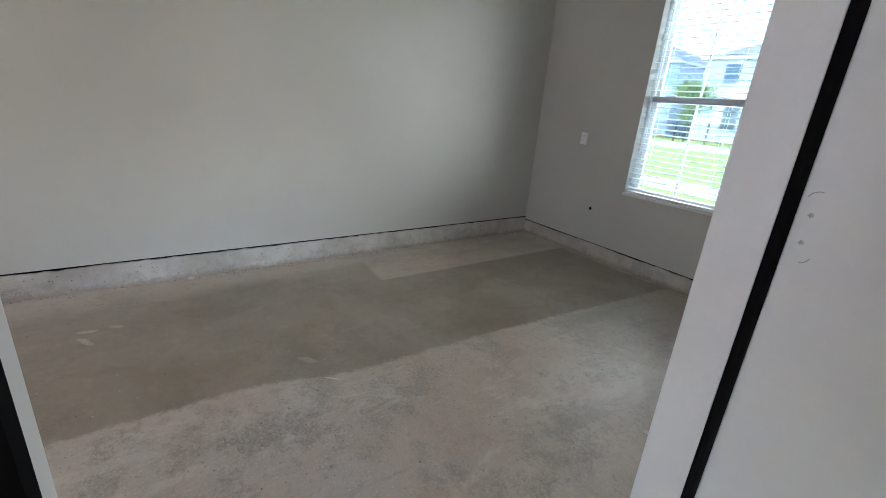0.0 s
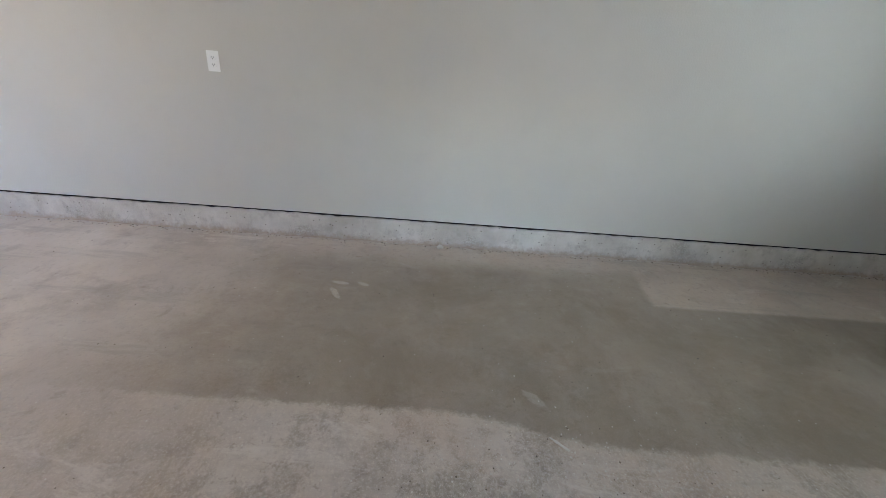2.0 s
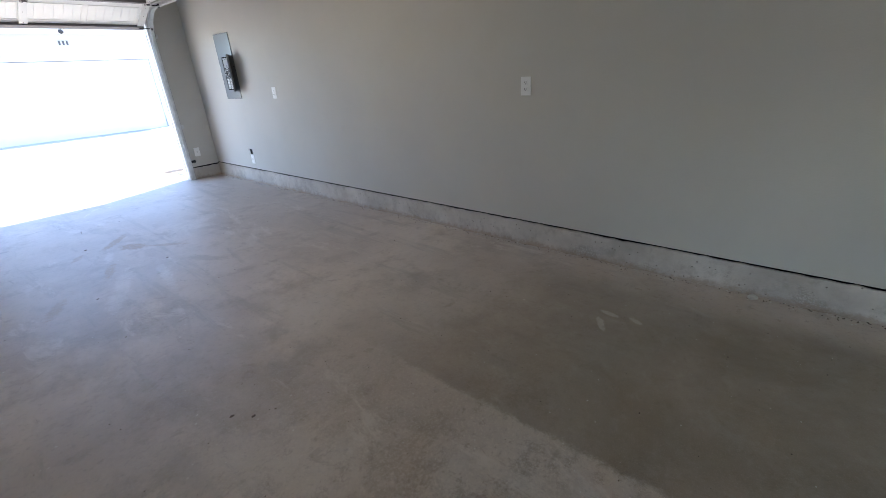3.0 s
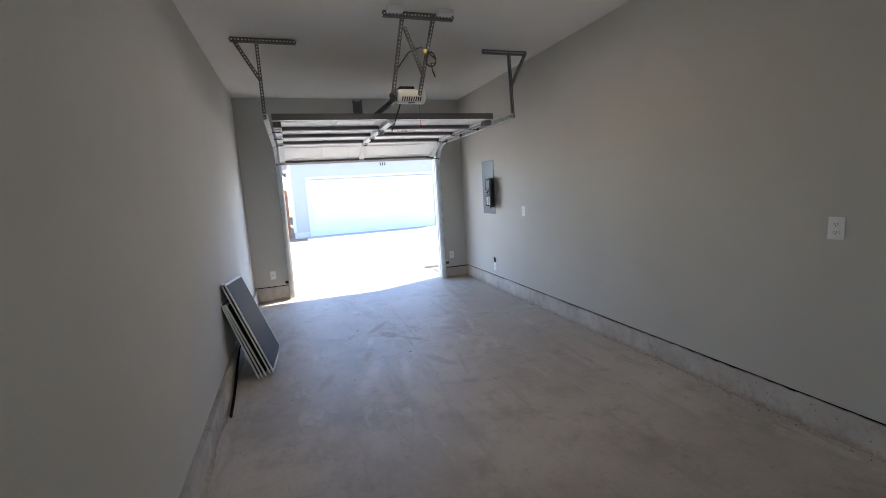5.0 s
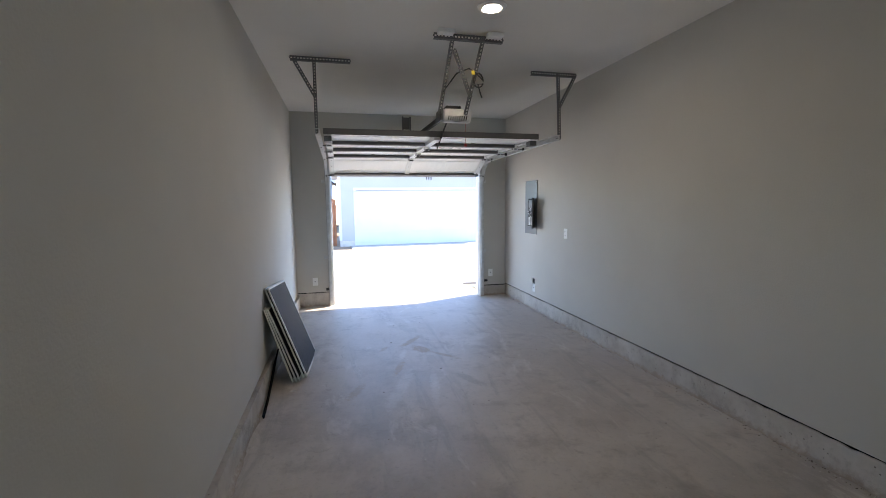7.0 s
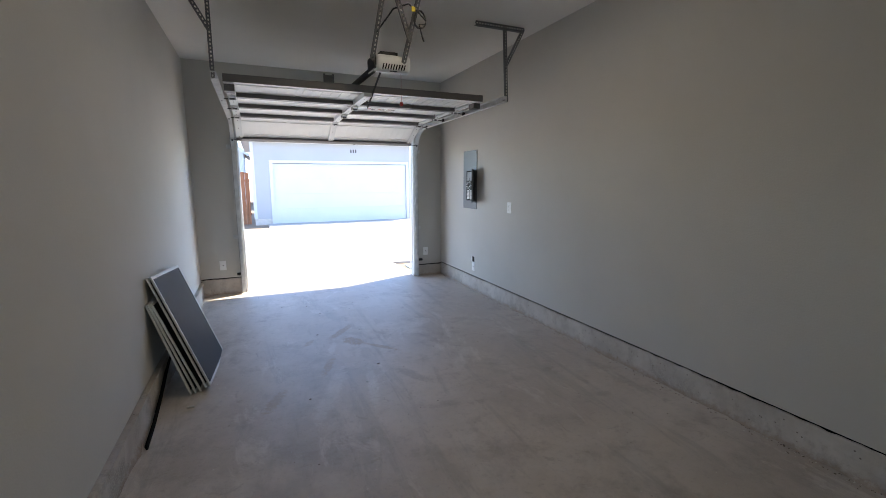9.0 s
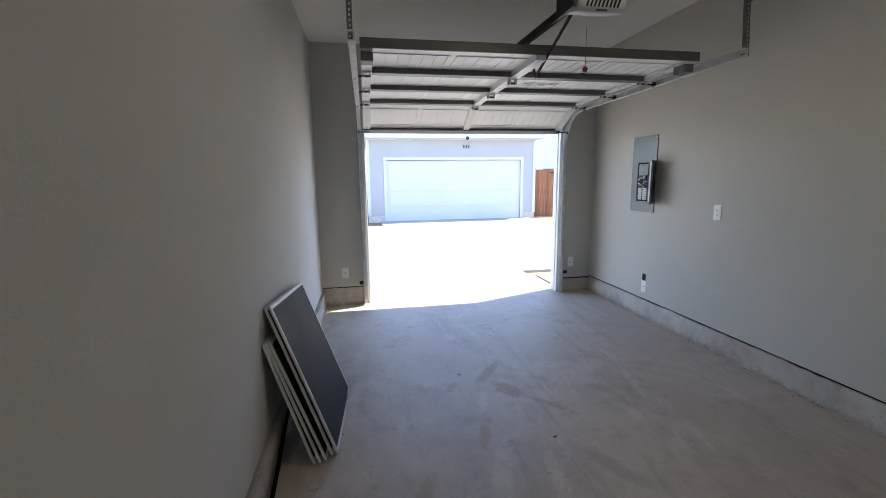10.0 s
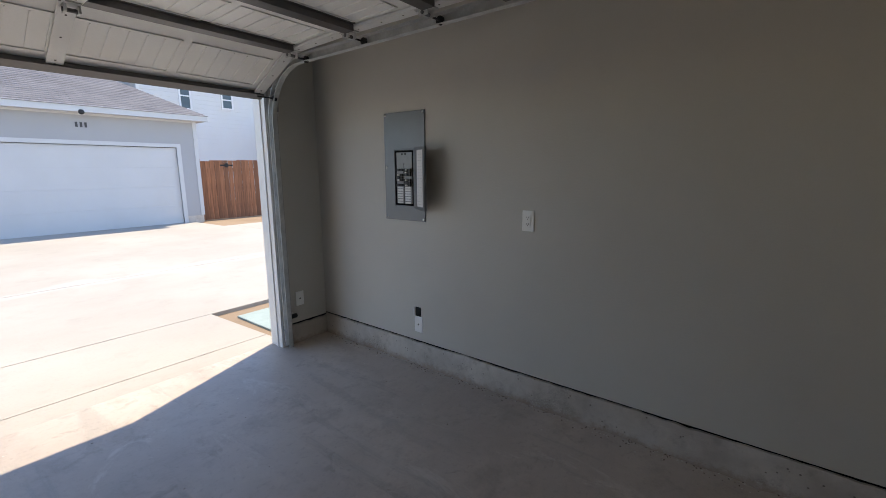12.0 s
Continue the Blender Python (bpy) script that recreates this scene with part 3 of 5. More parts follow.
def kerb(name, a, b, inward, height, label):
    """A cast kerb from a to b, its face uneven and its top edge ragged."""
    bm, a, b, inward = bmesh.new(), Vector(a), Vector(b), Vector(inward)
    count = max(2, int((b - a).length / 0.018))
    rows = []
    for i in range(count + 1):
        p = a.lerp(b, i / count)
        end = 0.0 if 0 < i < count else 1.0
        row = []
        for z, k in ((0.0, 1.0), (0.025, 0.9), (0.05, 0.75), (0.08, 0.6), (0.11, 0.6), (height - 0.012, 0.5), (height, 0.2)):
            out = k * (0.005 + 0.012 * noise.noise(p * 2.3 + Vector((0, 0, z * 9))) + 0.008 * noise.noise(p * 14 + Vector((0, 0, z * 40))))
            if z < 0.01:
                out += 0.022 * max(0.0, noise.noise(p * 5.5) + 0.25) + 0.012 * max(0.0, noise.noise(p * 21))
            elif z < 0.1:
                out -= 0.012 * max(0.0, noise.noise(p * 31 + Vector((0, 0, z * 90))) - 0.15)
            lift = (0.006 * noise.noise(p * 3.1) + 0.008 * noise.noise(p * 17)) if z > 0.12 else 0.0
            row.append(bm.verts.new(p + inward * max(out, 0.0005) * (1 - end) + Vector((0, 0, z + lift))))
        row.append(bm.verts.new(p - inward * 0.14 + Vector((0, 0, height))))
        row.append(bm.verts.new(p - inward * 0.14))
        rows.append(row)
    for r, s in zip(rows, rows[1:]):
        for j in range(9):
            bm.faces.new((r[j], s[j], s[(j + 1) % 9], r[(j + 1) % 9]))
    bm.faces.new(rows[0])
    bm.faces.new(rows[-1][::-1])
    return setting(name, bm, KERB, label, "kerb", smooth=True)


kerb("kerb_east", (0.0, REAR, 0), (0.0, 0.0, 0), (-1, 0, 0), 0.17, "rough pitted concrete kerb under the long wall")
kerb("kerb_south", (LEFT, REAR, 0), (0.0, REAR, 0), (0, 1, 0), 0.137, "rough concrete kerb under the window wall")
kerb("kerb_west", (LEFT + 0.026, JAMB_F + 0.2, 0), (LEFT + 0.026, 0.0, 0), (1, 0, 0), 0.165, "rough concrete kerb beside the leaning screens")
kerb("kerb_west_rear", (LEFT, REAR, 0), (LEFT, JAMB_R - 0.08, 0), (1, 0, 0), 0.154, "rough concrete kerb beside the entry door")
kerb("kerb_north_west", (LEFT, 0.0, 0), (DOOR_L - 0.04, 0.0, 0), (0, -1, 0), 0.19, "stained concrete kerb beside the overhead door")
kerb("kerb_north_east", (DOOR_R + 0.04, 0.0, 0), (0.0, 0.0, 0), (0, -1, 0), 0.154, "short concrete kerb beside the overhead door")

# overhead door opening: boards lining it, white outside
setting("overhead_door_trim", boxes((DOOR_L, DOOR_L + 0.02, -0.004, 0.15, 0.0, DOOR_H), (DOOR_R - 0.02, DOOR_R, -0.004, 0.15, 0.0, DOOR_H), (DOOR_L + 0.02, DOOR_R - 0.02, -0.004, 0.15, DOOR_H - 0.02, DOOR_H), (DOOR_L - 0.09, DOOR_L, 0.1405, 0.149, 0.0, DOOR_H + 0.1), (DOOR_R, DOOR_R + 0.09, 0.1405, 0.149, 0.0, DOOR_H + 0.1), (DOOR_L, DOOR_R, 0.1405, 0.149, DOOR_H, DOOR_H + 0.1), bevel=0.002), WHITE, "white painted boards lining the overhead door opening", "trim")
setting("door_stop_seal", boxes((DOOR_L + 0.02, DOOR_L + 0.028, 0.045, 0.06, 0.0, DOOR_H - 0.02), (DOOR_R - 0.028, DOOR_R - 0.02, 0.045, 0.06, 0.0, DOOR_H - 0.02)), VINYL, "white vinyl stop strip along the door opening", "trim")

# entry door frame: jambs with stops, seals in their kerfs, casing on the garage side
entry = tagged(new("door_1"), "white painted entry door frame with black seals", "door frame", kind="structure")
part("jamb", boxes((-3.248, -3.163, JAMB_R, -6.965, 0.0, 2.05), (-3.468, -3.248, JAMB_R, -6.977, 0.0, 2.05), bevel=0.002), WHITE, entry)
part("jamb", boxes((-3.233, -3.163, -6.141, JAMB_F, 0.0, 2.05), (-3.468, -3.236, -6.141, JAMB_F, 0.0, 2.05), bevel=0.002), WHITE, entry)
part("head_jamb", boxes((-3.233, -3.163, -6.965, -6.157, 2.02, 2.08), (-3.468, -3.233, -6.977, -6.146, 2.035, 2.08)), WHITE, entry)
seal = bmesh.new()
tube(seal, [(-3.255, -6.9755, 0.0), (-3.255, -6.9755, 2.03)], 0.0112, 10)
part("seal", seal, SEAL_GAP_BLACK, entry, "black rubber weather seal", smooth=True)
seal = bmesh.new()
tube(seal, [(-3.248, -6.144, 0.0), (-3.248, -6.144, 2.03)], 0.012, 10)
part("seal", seal, SEAL_GAP_BLACK, entry, "black rubber weather seal", smooth=True)
part("casing", boxes((-3.163, -3.151, -7.072, -7.012, 0.0, 2.15), (-3.163, -3.151, -5.99, -5.93, 0.0, 2.15), (-3.163, -3.151, -7.012, -5.99, 2.09, 2.15), bevel=0.003), WHITE, entry)
for z in (1.24, 1.28):
    screw = bmesh.new()
    lathe(screw, [(0.004, -6.9775), (0.003, -6.975)], (-3.283, 0, z), 10, "y")
    part("screw", screw, STEEL, entry)
    cross = bmesh.new()
    bar(cross, (-3.2865, -6.9748, z), (-3.2795, -6.9748, z), 0.0012, 0.0008, (0, 1, 0))
    bar(cross, (-3.283, -6.9748, z - 0.0035), (-3.283, -6.9748, z + 0.0035), 0.0012, 0.0008, (0, 1, 0))
    part("screw_slot", cross, FAINT, entry)
for z, a0, a1 in ((1.3, 20, 110), (1.225, 200, 265)):
    mark = bmesh.new()
    tube(mark, [(-3.286 + 0.014 * math.cos(radians(q)), -6.9766, z + 0.014 * math.sin(radians(q))) for q in range(a0, a1, 10)], 0.0007, 5)
    part("pencil_mark", mark, FAINT, entry)

# an unseen hall added behind the entry door, opened to daylight to light the jambs
setting("hall_floor", boxes((-6.3, LEFT - DEEP, -8.8, -4.2, -0.15, -0.004)), CARD, "plain hall floor", "floor")
setting("hall_ceiling", boxes((-6.3, LEFT - DEEP, -8.8, -4.2, HIGH, HIGH + 0.2)), CEILING, "plain hall ceiling", "ceiling")
setting("wall_hall", boxes((-6.3, LEFT - DEEP - 0.001, -8.95, -8.8, -0.15, HIGH), (-6.3, LEFT - DEEP - 0.001, -4.2, -4.05, -0.15, HIGH), (-6.45, -6.3, -8.95, -7.3, -0.15, HIGH), (-6.45, -6.3, -5.2, -4.05, -0.15, HIGH), (-6.45, -6.3, -7.3, -5.2, -0.15, 0.15), (-6.45, -6.3, -7.3, -5.2, 1.15, HIGH)), PAINT, "plain walls of an unseen hall, with an opening added to let daylight in", "wall")

# ---- window and blind ----
win = tagged(new("window_1"), "white vinyl sash window in the end wall", "window", kind="structure")
yo, yi = REAR - 0.13, REAR - 0.075
part("window_frame", boxes((WIN_L, WIN_L + 0.045, yo, yi, WIN_B, WIN_T), (WIN_R - 0.045, WIN_R, yo, yi, WIN_B, WIN_T), (WIN_L + 0.045, WIN_R - 0.045, yo, yi, WIN_B, WIN_B + 0.045), (WIN_L + 0.045, WIN_R - 0.045, yo, yi, WIN_T - 0.045, WIN_T), bevel=0.003), VINYL, win)
part("meeting_rail", boxes((WIN_L + 0.045, WIN_R - 0.045, yo + 0.005, yi + 0.012, 1.525, 1.58), bevel=0.003), VINYL, win)
mid = (WIN_L + WIN_R) / 2
for z0, z1, y in ((WIN_B + 0.045, 1.525, yi - 0.02), (1.58, WIN_T - 0.045, yo + 0.02)):
    part("sash", boxes((WIN_L + 0.045, WIN_L + 0.08, y - 0.012, y + 0.012, z0, z1), (WIN_R - 0.08, WIN_R - 0.045, y - 0.012, y + 0.012, z0, z1), bevel=0.002), VINYL, win)
    part("muntin", boxes((mid - 0.008, mid + 0.008, y - 0.006, y + 0.006, z0, z1)), VINYL, win)
    pane = part("pane", boxes((WIN_L + 0.08, WIN_R - 0.08, y - 0.002, y + 0.002, z0, z1)), GLASS, win)
    pane.visible_shadow = False
for x in (mid - 0.2, mid + 0.2):
    latch = part("sash_latch", boxes((x - 0.03, x + 0.03, yi + 0.012, yi + 0.03, 1.575, 1.59), bevel=0.002), VINYL, win)
setting("window_sill", boxes((WIN_L - 0.004, WIN_R + 0.004, yi, REAR + 0.022, WIN_B - 0.022, WIN_B + 0.002), bevel=0.003), WHITE, "white window sill board", "sill")

blind = thing("window_blind", (mid, REAR - 0.035, WIN_B + 0.002), "white horizontal slat blind, slats open, in the window", "blind")
part("bottom_rail", boxes((WIN_L + 0.012, WIN_R - 0.012, REAR - 0.06, REAR - 0.012, WIN_B + 0.002, WIN_B + 0.022), bevel=0.003), VINYL, blind)
part("head_rail", boxes((WIN_L + 0.008, WIN_R - 0.008, REAR - 0.065, REAR - 0.01, WIN_T - 0.05, WIN_T - 0.002), bevel=0.003), VINYL, blind)
slat = bmesh.new()
for a, b in ((-0.025, -0.009), (-0.009, 0.009), (0.009, 0.025)):
    za, zb = 0.004 - 6.0 * a * a, 0.004 - 6.0 * b * b
    v = [slat.verts.new((x, y, z + t)) for x in (WIN_L + 0.012 - mid, WIN_R - 0.012 - mid) for y, z in ((a, za), (b, zb)) for t in (0.0, 0.0025)]
    for f in ((0, 1, 3, 2), (4, 6, 7, 5), (0, 4, 5, 1), (2, 3, 7, 6), (0, 2, 6, 4), (1, 5, 7, 3)):
        slat.faces.new([v[i] for i in f])
bmesh.ops.remove_doubles(slat, verts=slat.verts, dist=0.0001)
slat_mesh = finish(slat, "slat", BLIND_SKY_TINT, False)
z = WIN_B + 0.05
while z < WIN_T - 0.06:
    ob = new("slat", slat_mesh)
    ob.parent = blind
    ob.matrix_basis = pose(0, 0, z - WIN_B - 0.002, -7, 0, 0)
    z += 0.0445
for x in (WIN_L + 0.14, WIN_R - 0.14):
    for y in (-0.062, -0.009):
        cord = bmesh.new()
        tube(cord, [(x, REAR + y, WIN_B + 0.02), (x, REAR + y, WIN_T - 0.05)], 0.0012, 5)
        part("ladder_cord", cord, VINYL, blind)
wand = bmesh.new()
tube(wand, [(WIN_R - 0.07, REAR - 0.004, 1.1), (WIN_R - 0.07, REAR - 0.006, WIN_T - 0.06)], 0.004, 8)
part("tilt_wand", wand, VINYL, blind, smooth=True)

# ---- overhead door ----
door = thing("overhead_door", ((DOOR_L + DOOR_R) / 2, -1.0, 1.86), "white steel sectional garage door, rolled open under the ceiling", "garage door")
DX0, DX1 = -2.655, -0.478
KNOTS = [(-0.04, 1.885), (-0.49, 2.11), (-1.03, 2.125), (-1.57, 2.127), (-2.11, 2.13)]


def on_section(k, u, v, w):
    """A place on section k: u along x from its left edge, v up the section, w out from its inner face."""
    (ya, za), (yb, zb) = KNOTS[k], KNOTS[k + 1]
    d = Vector((0, yb - ya, zb - za)).normalized()
    inner = Vector((0, d.z, -d.y)) * -1
    if inner.z > 0:
        inner = -inner
    return Vector((DX0 + u, ya, za)) + d * v + inner * w


def section_box(bm, k, u0, u1, v0, v1, w0, w1):
    vs = [bm.verts.new(on_section(k, u, v, w)) for u in (u0, u1) for v in (v0, v1) for w in (w0, w1)]
    for f in ((0, 1, 3, 2), (4, 6, 7, 5), (0, 4, 5, 1), (2, 3, 7, 6), (0, 2, 6, 4), (1, 5, 7, 3)):
        bm.faces.new([vs[i] for i in f])


DW = DX1 - DX0
for k in range(4):
    (ya, za), (yb, zb) = KNOTS[k], KNOTS[k + 1]
    tall = math.hypot(yb - ya, zb - za) - 0.004
    bm = bmesh.new()
    section_box(bm, k, 0, DW, 0, tall, -0.04, 0.0)
    sec = part("section", bm, DOOR_SKIN, door)
    for j in range(4):
        u0 = 0.075 + j * (DW - 0.12) / 4
        u1 = u0 + (DW - 0.12) / 4 - 0.045
        bm = bmesh.new()
        lo, hi = 0.1, tall - 0.12
        for a, b, c, d in ((u0, u1, lo, lo + 0.01), (u0, u1, hi - 0.01, hi), (u0, u0 + 0.01, lo, hi), (u1 - 0.01, u1, lo, hi)):
            section_box(bm, k, a, b, c, d, 0.0, 0.005)
        for g in range(1, 6):
            u = u0 + g * (u1 - u0) / 6
            section_box(bm, k, u - 0.0035, u + 0.0035, lo + 0.02, hi - 0.02, 0.0, 0.004)
        part("embossed_panel", bm, DOOR_SKIN, sec)
    # struts: open channels along the lower edge of a section, and along the very top of the door
    for top in ([0.078] if k else []):
        bm = bmesh.new()
        end = 0.07
        for a, b, c, d in ((top - 0.068, top - 0.064, 0.004, 0.038), (top, top + 0.004, 0.004, 0.038), (top - 0.064, top, 0.034, 0.038), (top + 0.004, top + 0.02, 0.001, 0.005)):
            section_box(bm, k, end, DW - end, a, b, c, d)
        part("strut", bm, STRUT, door, "grey steel stiffening strut")
    if k == 3:
        bm = bmesh.new()
        section_box(bm, 3, -0.004, DW + 0.004, tall + 0.001, tall + 0.012, -0.044, 0.012)
        part("top_rail", bm, STRUT, door, "grey steel top rail")
    if k == 0:
        bm = bmesh.new()
        section_box(bm, 0, 0.0, DW, -0.004, 0.05, 0.001, 0.03)
        part("bottom_rail", bm, STRUT, door)
        bm = bmesh.new()
        section_box(bm, 0, 0.0, DW, -0.02, -0.004, -0.04, 0.02)
        part("bottom_seal", bm, BLACK, door, "black rubber bottom seal")
    for u0, u1 in ((0.0, 0.068), (DW / 2 - 0.033, DW / 2 + 0.033), (DW - 0.068, DW)):
        bm = bmesh.new()
        section_box(bm, k, u0, u1, 0.0, tall, 0.0055, 0.042 if DW / 4 < u0 < DW * 3 / 4 and k else 0.02)
        stile = part("stile", bm, STILE, door)
        holes = bmesh.new()
        for v in (0.05, 0.08, 0.25, 0.4, tall - 0.05):
            w = 0.0425 if DW / 4 < u0 < DW * 3 / 4 and k else 0.0205
            mid_u = (u0 + u1) / 2
            section_box(holes, k, mid_u - 0.004, mid_u + 0.004, v - 0.004, v + 0.004, w - 0.001, w)
        part("punched_hole", holes, DARK, stile)
    for u, end in ((0.034, 1), (DW / 2, 0), (DW - 0.034, 1)):
        if k == 0:
            continue
        bm = bmesh.new()
        w = 0.02 if end else 0.043
        section_box(bm, k, u - 0.028, u + 0.028, -0.045, 0.055, w, w + 0.005)
        for s in (-0.024, 0.024):
            section_box(bm, k, u + s - 0.004, u + s + 0.004, -0.02, 0.03, w, w + 0.034)
        hinge = part("hinge", bm, STEEL, door)
        pin = bmesh.new()
        a, b = on_section(k, u - 0.032, 0.004, w + 0.022), on_section(k, u + 0.032, 0.004, w + 0.022)
        tube(pin, [a, b], 0.009, 8)
        part("hinge_pin", pin, DULL_STEEL, hinge, smooth=True)
    for side, u in ((-1, -0.012), (1, DW + 0.012)):
        v = 0.004 if k else 0.05
        bm = bmesh.new()
        a = on_section(k, u, v, 0.045)
        lathe(bm, [(0.012, -0.009), (0.021, -0.007), (0.021, 0.007), (0.012, 0.009)], a + Vector((side * (0.034 if side < 0 else 0.058), 0, 0)), 16, "x")
        tube(bm, [a - Vector((side * 0.07, 0, 0)), a + Vector((side * (0.03 if side < 0 else 0.054), 0, 0))], 0.005, 8)
        part("roller", bm, BLACK, door, "black nylon roller", smooth=True)
for u in (0.034, DW - 0.034):
    bm = bmesh.new()
    section_box(bm, 3, u - 0.035, u + 0.035, 0.40, 0.5, 0.02, 0.07)
    part("top_bracket", bm, DULL_STEEL, door)
# printed warning labels
for j in range(3):
    u = 1.28 + j * 0.105
    bm = bmesh.new()
    section_box(bm, 2, u, u + 0.09, 0.2, 0.3, 0.0045, 0.0052)
    lab = part("warning_label", bm, LABEL, door, "white warning label with red mark and bars")
    bm = bmesh.new()
    section_box(bm, 2, u + 0.01, u + 0.035, 0.255, 0.285, 0.0052, 0.0056)
    part("mark", bm, RED, lab)
    bm = bmesh.new()
    for r in range(4):
        section_box(bm, 2, u + 0.045, u + 0.082, 0.21 + r * 0.02, 0.217 + r * 0.02, 0.0052, 0.0056)
    part("print_bar", bm, INK, lab)

# ---- tracks ----
TRACK_TOP, RAD = 2.08, 0.36


def track_path(y_wall):
    pts = [(0, y_wall, z) for z in (0.02, 0.6, 1.2, TRACK_TOP - RAD)]
    for i in range(1, 12):
        a = i / 12 * math.pi / 2
        pts.append((0, y_wall - RAD * (1 - math.cos(a)), TRACK_TOP - RAD + RAD * math.sin(a)))
    return pts + [(0, y_wall - RAD, TRACK_TOP), (0, -1.4, TRACK_TOP + 0.008), (0, -2.4, TRACK_TOP + 0.018)]


for x, side in ((-2.703, 1), (-0.402, -1)):
    tr = thing("door_track", (x, -0.06, 0.0), "galvanised steel curved track of the overhead door", "door track", "pair of door tracks")
    bm = bmesh.new()
    s = side
    sec = [(s * 0.022, 0.026), (s * 0.022, 0.023), (-s * 0.012, 0.023), (-s * 0.012, -0.023), (s * 0.022, -0.023), (s * 0.022, -0.026), (-s * 0.015, -0.026), (-s * 0.015, 0.026)]
    sweep(bm, [(x, y, z) for _, y, z in track_path(-0.062)], sec)
    part("rail", bm, STEEL, tr)
    part("wall_angle", boxes((x - s * 0.018 - 0.002, x - s * 0.018 + 0.002, -0.085, -0.002, 0.01, 1.78)), GALV, tr)
    for z in (0.71, 1.79):
        part("bracket", boxes((min(x - s * 0.02, x - s * 0.075), max(x - s * 0.02, x - s * 0.075), -0.012, -0.004, z - 0.024, z + 0.024), bevel=0.002), STEEL, tr)
    part("flag_bracket", boxes((x - s * 0.02 - 0.003, x - s * 0.02 + 0.003, -0.1, -0.004, 1.78, 1.95)), GALV, tr)


def angle_iron(bm, a, b, face, w=0.027, pitch=0.026):
    """Punched angle iron from a to b: rungs between two rails, and a plain second leg."""
    a, b, face = Vector(a), Vector(b), Vector(face).normalized()
    d = (b - a).normalized()
    side = d.cross(face).normalized()
    for s in (-1, 1):
        bar(bm, a + side * s * w * 0.33, b + side * s * w * 0.33, w * 0.34, 0.0025, face)
    n = max(1, int((b - a).length / pitch))
    for i in range(n + 1):
        p = a.lerp(b, i / n)
        q = d * pitch * 0.24
        bar(bm, p - q, p + q, w * 0.34, 0.0025, face)
    bar(bm, a + side * w * 0.5 - face * w * 0.4, b + side * w * 0.5 - face * w * 0.4, 0.0025, w * 0.8, face)


# hangers of the tracks
for name_x, x0, x1, xs, xd in (("west", -2.905, -2.396, -2.705, -2.875), ("east", -0.661, -0.172, -0.37, -0.185)):
    hg = thing("track_hanger", ((x0 + x1) / 2, -2.32, HIGH), "punched galvanised angle-iron hanger under the ceiling", "hanger", "pair of track hangers")
    bm = bmesh.new()
    angle_iron(bm, (x0, -2.32, HIGH - 0.02), (x1, -2.32, HIGH - 0.02), (0, -1, 0), 0.036)
    part("ceiling_angle", bm, DULL_STEEL, hg)
    bm = bmesh.new()
    angle_iron(bm, (xs, -2.325, HIGH - 0.01), (xs, -2.325 - 0.05, 2.085), (0, -1, 0.1))
    part("drop_angle", bm, DULL_STEEL, hg)
    bm = bmesh.new()
    angle_iron(bm, (xd, -2.328, HIGH - 0.03), (xs, -2.36, 2.4), (0, -1, 0.1))
    part("brace", bm, DULL_STEEL, hg)
    bolt = bmesh.new()
    xt = -2.703 if x0 < -2 else -0.402
    bar(bolt, (xt, -2.37, 2.095), (xs, -2.37, 2.095), 0.03, 0.004, (0, 0, 1))
    part("end_bolt", bolt, DULL_STEEL, hg)

# opener hanger
hg = thing("opener_hanger", (-1.520, -3.050, HIGH), "punched angle-iron frame holding the door opener", "hanger")
bm = bmesh.new()
angle_iron(bm, (-1.797, -3.050, HIGH - 0.02), (-1.245, -3.050, HIGH - 0.02), (0, -1, 0), 0.04)
part("ceiling_angle", bm, DULL_STEEL, hg)
for x, xb in ((-1.645, -1.700), (-1.400, -1.475)):
    bm = bmesh.new()
    angle_iron(bm, (x, -3.055, HIGH - 0.01), (xb, -2.800, 2.2), (0, -1, -0.3))
    part("drop_angle", bm, DULL_STEEL, hg)
bm = bmesh.new()
angle_iron(bm, (-1.640, -3.060, 2.63), (-1.460, -2.900, 2.32), (0, -1, -0.3))
part("brace", bm, DULL_STEEL, hg)

# ---- opener ----
op = thing("door_opener", (-1.555, -2.55, 2.13), "white and black garage door opener motor with vent slots", "door opener")
bm = bmesh.new()
for x, k in ((-1.654, 0.0), (-1.646, 0.012), (-1.630, 0.016), (-1.430, 0.016), (-1.415, 0.012), (-1.407, 0.0)):
    for y, z in ((-2.735, 2.262), (-2.75, 2.25), (-2.752, 2.2), (-2.742, 2.165), (-2.72, 2.148), (-2.69, 2.148), (-2.54, 2.196), (-2.53, 2.262)):
        bm.verts.new((x, y * 1.0 + (0.016 - k) * (0.6 if y < -2.65 else -0.6), z + (0.016 - k) * (0.7 if z < 2.2 else -0.7)))
bm.verts.ensure_lookup_table()
for i in range(5):
    for j in range(8):
        bm.faces.new([bm.verts[q] for q in (i * 8 + j, i * 8 + (j + 1) % 8, i * 8 + 8 + (j + 1) % 8, i * 8 + 8 + j)])
bm.faces.new(list(bm.verts)[:8])
bm.faces.new(list(bm.verts)[40:][::-1])
bmesh.ops.recalc_face_normals(bm, faces=bm.faces)
bmesh.ops.bevel(bm, geom=list(bm.edges), offset=0.007, segments=2, profile=0.5, affect="EDGES")
part("housing", bm, OPENER_WHITE, op, smooth=True)
part("top_chassis", boxes((-1.620, -1.490, -2.71, -2.48, 2.255, 2.292), bevel=0.008), BLACK, op, "black steel chassis")
